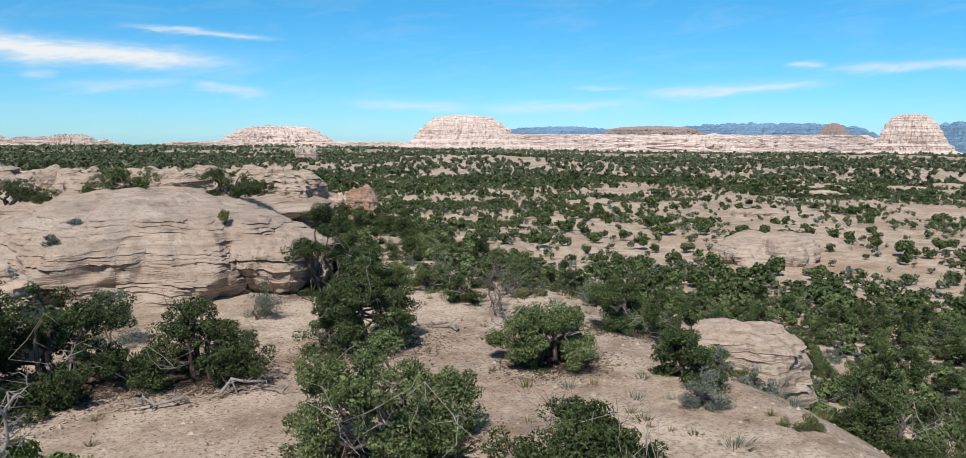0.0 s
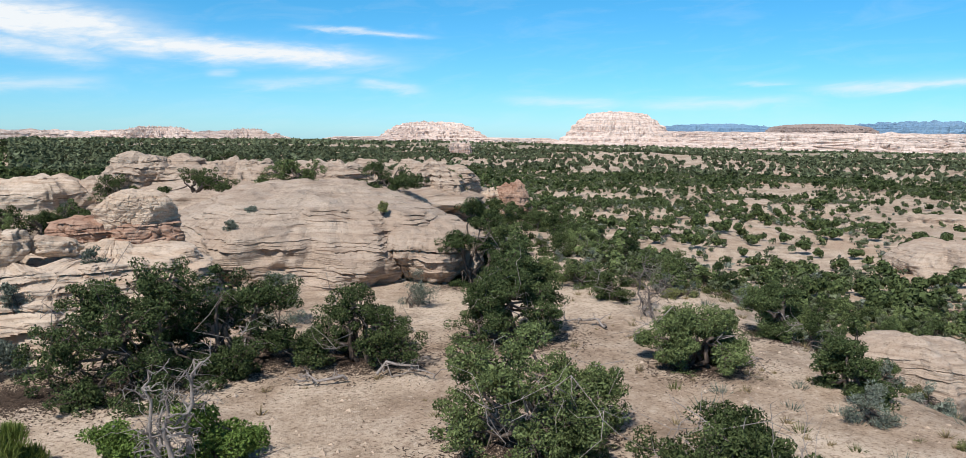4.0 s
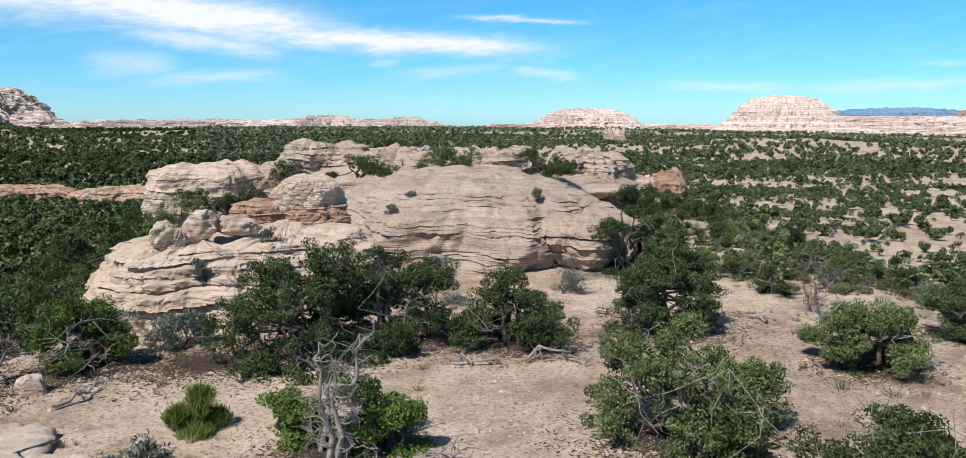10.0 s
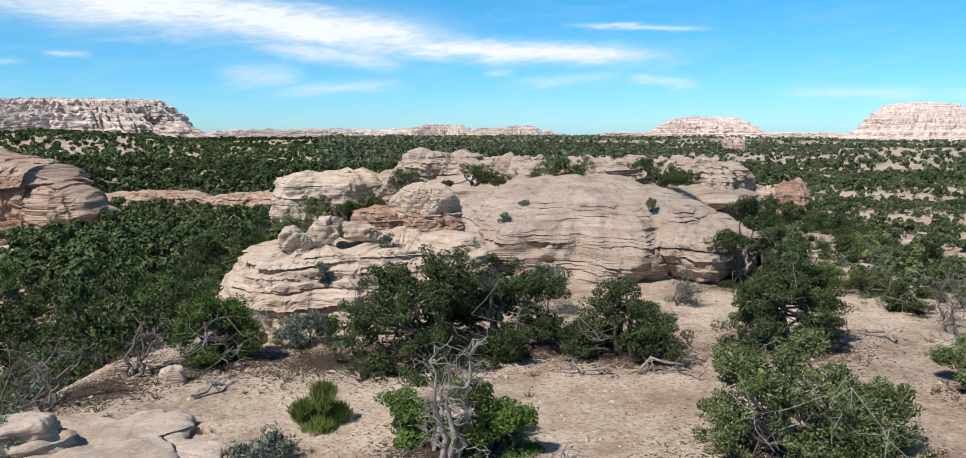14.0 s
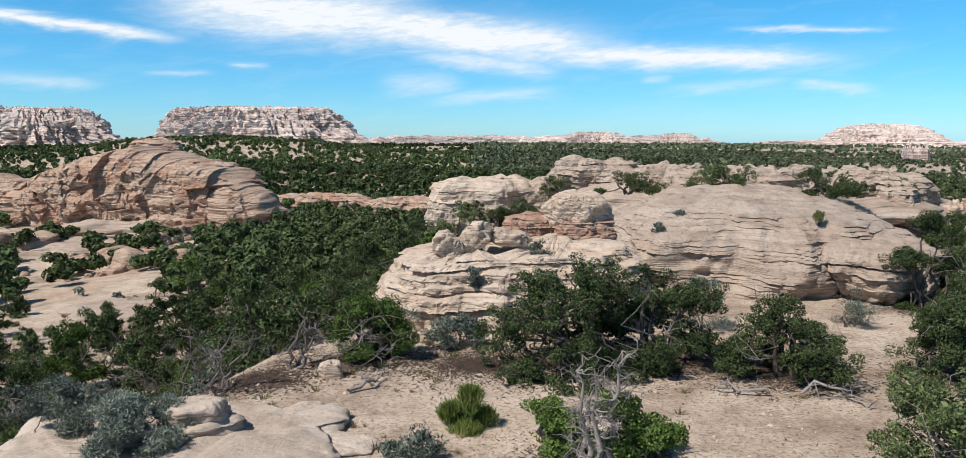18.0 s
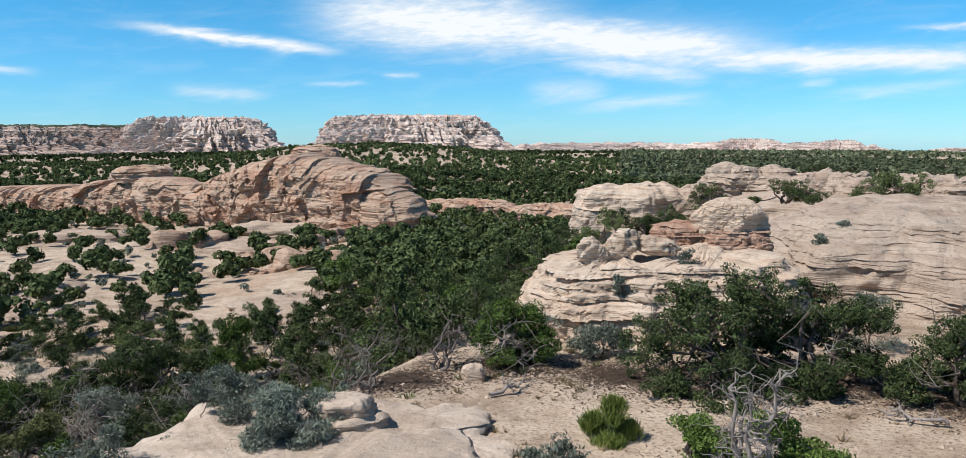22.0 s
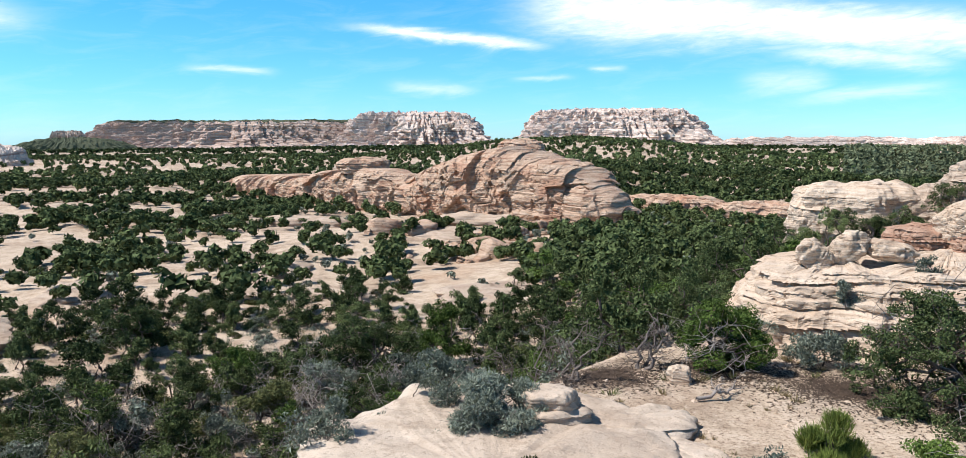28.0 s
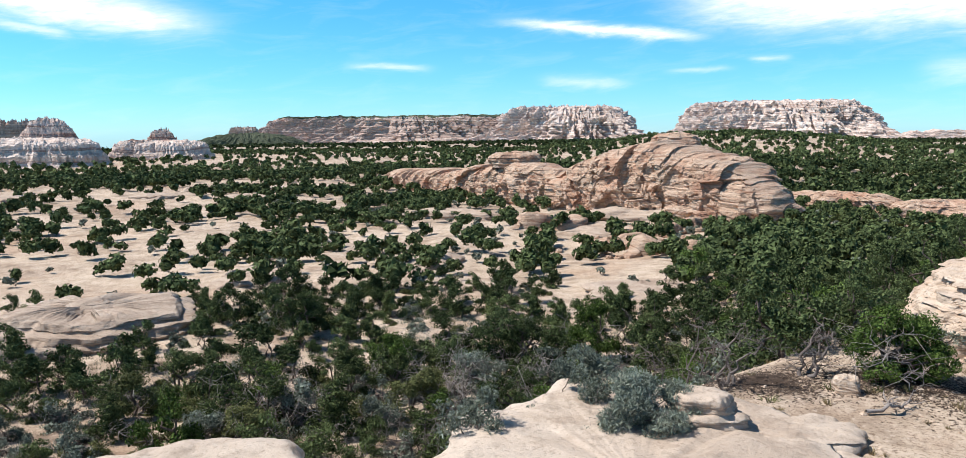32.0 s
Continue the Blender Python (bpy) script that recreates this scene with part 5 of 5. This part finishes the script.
fit = ~bare(P_X, P_Y) & (pick.uniform(0, 1, 18000) < dense)
for az, r, x, y, z, wood in zip(P_AZ[fit], P_R[fit], P_X[fit], P_Y[fit], ground(P_X[fit], P_Y[fit]), in_wood[fit]):
    if az < -16:
        k, grow = rng.choice((0, 2, 2, 3, 5, 6, 1, 0, 5, 6, 2)), (0.58 if r > 42 else 0.66)
    elif wood:
        k, grow = rng.choice((0, 1, 3, 4, 4, 2, 0, 1, 5, 6, 6, 5)), 1.1
    elif az > 30 and r < 42:
        k, grow = rng.choice((0, 2, 5, 6, 6, 5, 4, 5, 6, 0)), 0.95
    else:
        k, grow = (rng.choice((0, 1, 2, 3, 0, 5, 6, 6, 5, 2, 4)) if r < 40 else rng.choice((0, 1, 1, 2, 3, 3, 0, 5, 6))), (1.0 if r < 40 else 0.86)
    gap = (0.60 if wood or (az > 30 and r < 42) else 0.70) * (SPOTS[:, 2] + KINDS[k][3] * grow * 0.5)
    if ((SPOTS[:, 0] - x) ** 2 + (SPOTS[:, 1] - y) ** 2 < gap ** 2).any() or TALLY[KINDS[k][0]] >= 330:
        continue
    TALLY[KINDS[k][0]] += 1
    plant_form(k + (7 if r > 44 else 0), float(x), float(y), rng, grow, float(z))

# ---- farther woods, past counting


def far_woods(name, label, r0, r1, number, tris, size, leaf, seed, spread=0.5, az0=-75, az1=78):
    rs = np.random.RandomState(seed)
    az = rs.uniform(az0, az1, number * 4)
    r = np.sqrt(rs.uniform(r0 ** 2, r1 ** 2, number * 4))
    x, y = -np.sin(np.radians(az)) * r, np.cos(np.radians(az)) * r
    patch = fbm(x / 28, y / 28, 9.0, 3) * 0.45 + fbm(x / 120, y / 120, 3.0, 2) * 0.35
    rise = np.exp(-(((az - 15) / 19) ** 2)) * smooth(120, 160, r) * (1 - smooth(650, 1000, r))
    band = smooth(25, 35, az) * smooth(200, 260, r)
    keep = rs.uniform(0, 1, len(x)) < np.clip(0.42 + patch + 0.9 * rise + 0.25 * band - 0.30 * smooth(28, 34, az) * (1 - band) - 0.35 * (np.abs(az - 29) < 5) * (r < 112) + 0.6 * (az > 6) * (az < 23) * (r < 100) - 0.16 * (az < -20), 0.04, 1)
    keep &= (bench_at(x, y) < 0.55) | (az < -34)
    for a0, d0, wa, wb, t in KEEP_OUT:
        keep &= ellipse(x, y, *polar(a0, d0), wa, wb, t) > 1
    x, y, r, az = (q[keep][:number] for q in (x, y, r, az))
    n = len(x)
    z = ground(x, y)
    s = size * rs.uniform(0.6, 1.3, n) * np.where(az < -16, 0.66, np.where(az < 2, 0.78, 0.9))
    lobes = rs.normal(size=(n, 6, 3))
    lobes *= rs.uniform(0.2, 1.0, (n, 6, 1)) / np.linalg.norm(lobes, axis=2)[..., None]
    which = rs.randint(0, 6, (n, tris))
    d = rs.normal(size=(n, tris, 3))
    d /= np.linalg.norm(d, axis=2)[..., None]
    size3 = s[:, None, None]
    c = np.stack([x, y, z + 0.50 * s], 1)[:, None] + (lobes[np.arange(n)[:, None], which] * np.array([0.40, 0.40, 0.26]) + d * rs.uniform(0.16, 0.27, (n, tris, 1)) * np.array([1, 1, 0.85])) * size3
    face = d + rs.normal(size=d.shape) * 0.45 + np.array([0, 0, 0.2])
    face /= np.linalg.norm(face, axis=2)[..., None]
    e1 = np.cross(face, rs.normal(size=d.shape))
    e1 /= np.linalg.norm(e1, axis=2)[..., None] + 1e-9
    e2 = np.cross(face, e1)
    leafsize = spread * size3 * rs.uniform(0.7, 1.3, (n, tris, 1))
    v = np.stack([c + e1 * leafsize * 0.6, c - e1 * leafsize * 0.4 + e2 * leafsize * 0.55, c - e1 * leafsize * 0.4 - e2 * leafsize * 0.55], 2)
    me = mesh_of(name, v.reshape(-1, 3), np.arange(n * tris * 3).reshape(-1, 3), leaf, False)
    thing(name, me, label, "woodland", kind="stuff")


far_woods("pinyon_woodland", "scattered dark junipers and pinyons across the desert", 66, 150, 1000, 300, 2.6, PINYON, 31, 0.15)
far_woods("juniper_woodland", "scattered green junipers across the desert", 66, 150, 1150, 300, 2.4, JUNIPER, 32, 0.15)
far_woods("sage_brush", "low grey-green brush between the junipers", 66, 150, 1300, 100, 1.3, SAGE, 35, 0.2)
far_woods("slope_brush", "low grey-green brush crowding the slope below the dome", 32, 68, 1500, 150, 1.05, BRUSH, 44, 0.15, -75, -28)
far_woods("slope_shrubs", "small dark junipers crowding the slope below the dome", 34, 68, 560, 240, 1.5, JUNIPER, 45, 0.13, -75, -28)
far_woods("farther_woodland", "scattered junipers and pinyons over the desert", 145, 260, 2400, 80, 2.6, PINYON, 36, 0.27)
far_woods("green_woodland", "scattered green junipers over the desert", 145, 260, 1900, 80, 2.4, JUNIPER, 37, 0.27)
far_woods("distant_woodland", "distant dark juniper woodland on the plain", 250, 560, 4800, 28, 2.7, PINYON, 33, 0.45, 2, 78)
far_woods("distant_brush", "distant green junipers dotting the pale plain", 250, 560, 8000, 20, 3.3, BRUSH, 38, 0.5, -75, 4)
far_woods("horizon_woodland", "far juniper woodland thinning to the horizon", 550, 1300, 4500, 10, 3.4, PINYON, 34, 0.7, 2, 78)
far_woods("horizon_brush", "far green brush dotting the pale plain to the horizon", 550, 1350, 4200, 8, 5.0, BRUSH, 39, 0.7, -75, 4)
# added dark trees imitate a cloud's shadow across the far plain
far_woods("horizon_pinyons", "dark trees added in place of a cloud's shadow below far cliffs", 1500, 2700, 6500, 6, 7.0, PINYON, 46, 0.8, -75, -40)
far_woods("plain_brush", "low olive and green brush covering the plain", 62, 260, 9500, 36, 1.5, BRUSH, 40, 0.26, -75, -15)
far_woods("plain_shrubs", "low dark shrubs scattered over the plain", 62, 260, 3200, 56, 1.7, JUNIPER, 41, 0.25, -75, -15)
far_woods("valley_pinyons", "dark pinyons closing up toward the far buttes", 62, 260, 1350, 90, 2.4, PINYON, 42, 0.25, 44, 78)
far_woods("valley_junipers", "green junipers closing up toward the far buttes", 80, 330, 650, 100, 2.5, JUNIPER, 43, 0.25, 44, 78)

# ---------------------------------------------------------------- small things on the bench


def scatter(number, az0, az1, r0, r1, seed, patchy=0.0, limit=1.0):
    rs = np.random.RandomState(seed)
    az, r = rs.uniform(az0, az1, number), np.sqrt(rs.uniform(r0 ** 2, r1 ** 2, number))
    x, y = -np.sin(np.radians(az)) * r, np.cos(np.radians(az)) * r
    if patchy:
        keep = rs.uniform(0, 1, number) < 0.5 + patchy * fbm(x / 2.5, y / 2.5, seed, 3)
        x, y = x[keep], y[keep]
    return rs, x, y, ground(x, y)


def pebbles():
    rs, x, y, z = scatter(9000, -72, 40, 10, 34, 61, 0.7)
    n = len(x)
    s = 0.014 + 0.07 * rs.uniform(0, 1, n) ** 5
    base = np.array([[1, 0, 0], [0, 1, 0], [-1, 0, 0], [0, -1, 0], [0, 0, 0.8], [0, 0, -0.5]])
    f = np.array([[0, 1, 4], [1, 2, 4], [2, 3, 4], [3, 0, 4], [1, 0, 5], [2, 1, 5], [3, 2, 5], [0, 3, 5]])
    v = base[None] * s[:, None, None] * rs.uniform(0.6, 1.5, (n, 6, 1)) + np.stack([x, y, z + 0.004], 1)[:, None]
    faces = f[None] + 6 * np.arange(n)[:, None, None]
    thing("pebble_scatter", mesh_of("pebble_scatter", v.reshape(-1, 3), faces.reshape(-1, 3), BUFF, False), "small sandstone chips strewn over the sand", "pebbles", kind="stuff")


def blades(name, label, number, az0, az1, r0, r1, seed, per, height, spread, material, patchy=0.6, lie=0.0):
    rs, x, y, z = scatter(number, az0, az1, r0, r1, seed, patchy)
    n = len(x) * per
    c = np.repeat(np.stack([x, y, z], 1), per, 0)
    size = np.repeat(rs.uniform(0.5, 1.4, len(x)), per)[:, None]
    d = rs.normal(size=(n, 3)) * np.array([1, 1, 0.0])
    foot = c + d * spread * 0.35 * size
    way = d * (0.55 + lie) + np.array([0, 0, 1.0 - lie])
    way /= np.linalg.norm(way, axis=1)[:, None] + 1e-9
    tip = foot + way * height * size * rs.uniform(0.5, 1.2, (n, 1))
    side = np.cross(way, rs.normal(size=(n, 3)))
    side /= np.linalg.norm(side, axis=1)[:, None] + 1e-9
    w = 0.011 * size
    v = np.stack([foot - side * w, foot + side * w, tip], 1)
    thing(name, mesh_of(name, v.reshape(-1, 3), np.arange(n * 3).reshape(-1, 3), material, False), label, "grass", kind="stuff")


pebbles()
blades("grass_tufts", "small dry grass tufts dotted over the sand", 900, -72, 40, 11, 36, 62, 26, 0.16, 0.10, DRY)
blades("green_forbs", "low green tufts scattered near the junipers", 330, -72, 40, 12, 40, 63, 34, 0.20, 0.22, OLIVE)
blades("grey_forbs", "low grey-green tufts on the slope", 330, -75, -36, 16, 55, 64, 40, 0.26, 0.34, SAGE)
blades("valley_forbs", "small grey-green tufts between the trees below", 1500, 28, 76, 18, 60, 65, 40, 0.34, 0.50, SAGE)
blades("valley_grass", "dry grass and low olive brush between the trees below", 1300, 28, 76, 18, 60, 67, 36, 0.30, 0.45, OLIVE)


def litter():
    """Needles, bark and twigs fallen under the trees near the lookout."""
    rs = np.random.RandomState(66)
    spots = [(-31.3, 15.2, 2.4), (-18.7, 21.3, 2.4), (-3.4, 20.8, 3.0), (-9.6, 21.6, 2.2), (-30, 23, 2.5), (-43.4, 21.4, 1.8), (-48, 26, 1.6), (-5.2, 14.2, 1.5), (12.1, 21.3, 2.2), (4.0, 20.6, 2.6), (20, 20.2, 1.8), (-45.4, 13.6, 1.8), (-26.6, 31.5, 2.0)]
    vs = []
    for az, r, rad in spots:
        n = int(6000 * rad / 2)
        cx, cy = polar(az, r)
        a, q = rs.uniform(0, 6.28, n), np.abs(rs.normal(size=n)) * rad * 0.55
        x, y = cx + np.cos(a) * q, cy + np.sin(a) * q * 0.8
        z = ground(x, y) + 0.008
        t = rs.uniform(0, 6.28, n)
        L, W = rs.uniform(0.02, 0.08, n), rs.uniform(0.008, 0.026, n)
        dx, dy = np.cos(t), np.sin(t)
        c = np.stack([x, y, z], 1)
        u, s = np.stack([dx * L, dy * L, 0.3 * L * rs.uniform(-1, 1, n)], 1), np.stack([-dy * W, dx * W, 0.2 * W], 1)
        vs.append(np.stack([c - u, c + s, c + u, c - s], 1).reshape(-1, 3))
    v = np.concatenate(vs)
    thing("needle_litter", mesh_of("needle_litter", v, np.arange(len(v)).reshape(-1, 4), LITTER, False), "dark fallen needles and twigs under the trees", "litter", kind="stuff")


LITTER = shader("needle_litter", bark_build((0.035, 0.025, 0.02), (0.13, 0.09, 0.065)))
litter()

SMALL = dict(clumps=26, count=46, length=0.09, width_leaf=0.03, stems=3, thick=0.02, clump=0.13, low=0.0)
for name, az, r, z, h, w, leaf, label in (
        ("small_bush", -0.6, 25.6, 2.1, 0.75, 0.75, SAGE, "small blue-green bush growing from the outcrop's ledge"),
        ("small_bush", 4.0, 24.6, 1.25, 0.95, 0.75, SAGE, "grey leafless-looking bush on the stepped outcrop"),
        ("small_bush", 8.7, 24.4, 0.2, 0.85, 1.35, SAGE, "low grey-green bush at the end of the outcrop"),
        ("small_bush", -9.3, 33.0, 2.15, 0.5, 0.75, SAGE, "small bush growing from a seam in the dome"),
        ("small_bush", -10.7, 34.6, 2.6, 0.4, 0.5, SAGE, "small bush growing from a seam in the dome"),
        ("small_bush", -20.0, 34.0, 2.8, 0.5, 0.4, OLIVE, "tuft of dry grass in a seam of the dome")):
    x, y = polar(az, r)
    put_plant(name, plant_meshes(int(600 + az * 10 + r), h, w, leaf, BARK, **SMALL), (x, y, z), 0, label, "bush", "bushes on the rock")
hero("sage_bush", -12.3, 25.5, 1.9, 2.0, SAGE, "blue-grey bush behind the pinyons", 331, "bush", clumps=70, count=70, clump=0.2, length=0.08, width_leaf=0.018, stems=4, thick=0.03, low=0.0, dead=4)
hero("sage_bush", -22.3, 27.5, 1.3, 1.6, SAGE, "grey bush at the foot of the dome", 332, "bush", clumps=50, count=60, clump=0.2, length=0.08, width_leaf=0.018, stems=4, thick=0.03, low=0.0, dead=4)
hero("pinyon_bush", -2.0, 58, 1.5, 4.6, JUNIPER, "low dark bush on the slickrock ridge", 333, "bush", dz=1.6, **dict(BIG, clumps=70, low=0.0, dead=0))
hero("pinyon_bush", -9.0, 78, 2.0, 5.0, PINYON, "dark bush on top of the slickrock ridge", 334, "bush", dz=2.4, **dict(BIG, clumps=80, low=0.0, dead=0))
hero("sage_bush", 25.6, 13.6, 0.4, 0.5, OLIVE, "tiny green bush in a hollow of the slab", 335, "bush", dz=0.1, clumps=18, count=40, clump=0.1, length=0.07, width_leaf=0.025, stems=3, thick=0.015)
for az, r, top, w, leaf, seed in ((0.2, 46, 2.6, 3.6, JUNIPER, 336), (2.8, 47, 2.7, 4.6, PINYON, 337), (5.6, 46, 2.4, 4.4, JUNIPER, 338), (8.6, 48, 2.0, 4.6, PINYON, 339), (11.8, 46, 1.4, 4.2, PINYON, 340)):
    hero("pinyon_tree", az, r, 3.0, w, leaf, "dark pinyon crowded below the weathered outcrop", seed, top=top, **dict(BIG, clumps=110, low=0.0, dead=0))
hero("desert_bush", 44.5, 21.5, 1.9, 2.3, OLIVE, "yellowish olive bush below the slab", 341, "bush", clumps=90, count=80, clump=0.2, length=0.10, width_leaf=0.04, stems=4, thick=0.03, low=0.0)
hero("pinyon_tree", 49.5, 24.5, 2.6, 3.2, PINYON, "dark juniper below the overlook", 342, **dict(BIG, clumps=120, low=-0.05, dead=4))
hero("juniper_tree", 56.5, 25.5, 2.8, 3.4, JUNIPER, "grey-green juniper with dead twigs below the overlook", 343, **dict(BIG, clumps=110, low=-0.05, dead=8))
hero("juniper_tree", 31.0, 25.5, 2.6, 3.2, JUNIPER, "green juniper standing in the draw behind the slab", 344, **dict(BIG, clumps=120, low=-0.05, dead=6))
hero("juniper_tree", 63.5, 27.0, 2.4, 3.2, PINYON, "dark juniper at the foot of the overlook", 345, **dict(BIG, clumps=110, low=-0.05, dead=4))
rng = random.Random(91)
for k in range(34):
    az, r = rng.uniform(-70, -35), rng.uniform(17.5, 31)
    if any(abs(az - a) < 4.5 and abs(r - d) < 2.2 for a, d in ((-43.4, 21.4), (-48, 26), (-53.1, 20.4), (-54.7, 18.6), (-66, 21), (-40, 26.5))):
        continue
    plant_form(rng.choice((5, 6, 5, 2)), *polar(az, r), rng, rng.uniform(0.42, 0.75))


def fallen(az, r, turn, length, seed, label):
    """A dead limb lying on the sand."""
    rs = np.random.RandomState(seed)
    w = Tubes(5)
    p = crooked(rs, (0, 0, 0.05), (length, 0, 0.12), 9, 0.07)
    p[:, 2] = np.abs(p[:, 2]) + 0.03
    w.add(p, np.linspace(0.05, 0.012, 9))
    x, y = polar(az, r)
    limb = thing("fallen_branch", w.mesh("fallen_branch", DEADWOOD), label, "dead branch", "fallen branches", "", (x, y, ground_z(x, y)), turn)
    for _ in range(11):
        q = p[rs.randint(1, 9)]
        tip = q + rs.normal(size=3) * np.array([0.4, 0.4, 0.18]) * length * 0.5 + (0.15, 0, 0.1)
        tip[2] = abs(tip[2])
        t = Tubes(5)
        t.add(crooked(rs, q, tip, 6, 0.12), np.linspace(0.022, 0.005, 6))
        part("twig", t.mesh("twig", DEADWOOD), limb)


for az, r, turn, length, seed in ((-19.6, 19.6, -35, 1.5, 801), (-17.4, 19.3, 170, 1.2, 802), (-8.6, 13.2, 15, 1.4, 803), (13.6, 18.4, 60, 1.2, 804), (-36.5, 24.6, 120, 1.6, 805), (-33.2, 14.0, 200, 1.0, 806), (46.0, 18.6, 10, 1.5, 807)):
    fallen(az, r, turn, length, seed, "grey weathered dead branch lying on the sand")

for az, r, z, h, w, leaf, seed in ((-16.5, 57, 2.3, 1.2, 3.0, JUNIPER, 351), (-24.5, 57, 1.6, 1.8, 3.4, PINYON, 352), (-11.5, 66, 2.5, 1.3, 3.0, JUNIPER, 353), (-5.0, 64, 2.1, 1.2, 3.2, SAGE, 354), (-18.5, 70, 2.3, 1.6, 3.4, PINYON, 355), (-27.5, 66, 0.2, 2.6, 3.4, PINYON, 356)):
    x, y = polar(az, r)
    put_plant("pinyon_bush", plant_meshes(seed, h, w, leaf, BARK, clumps=50, count=60, clump=0.28, length=0.13, width_leaf=0.065, stems=2, thick=0.05, low=-0.06, sides=4), (x, y, z), 0, "low spreading bush on the slickrock ridge", "bush", "bushes on the ridge")
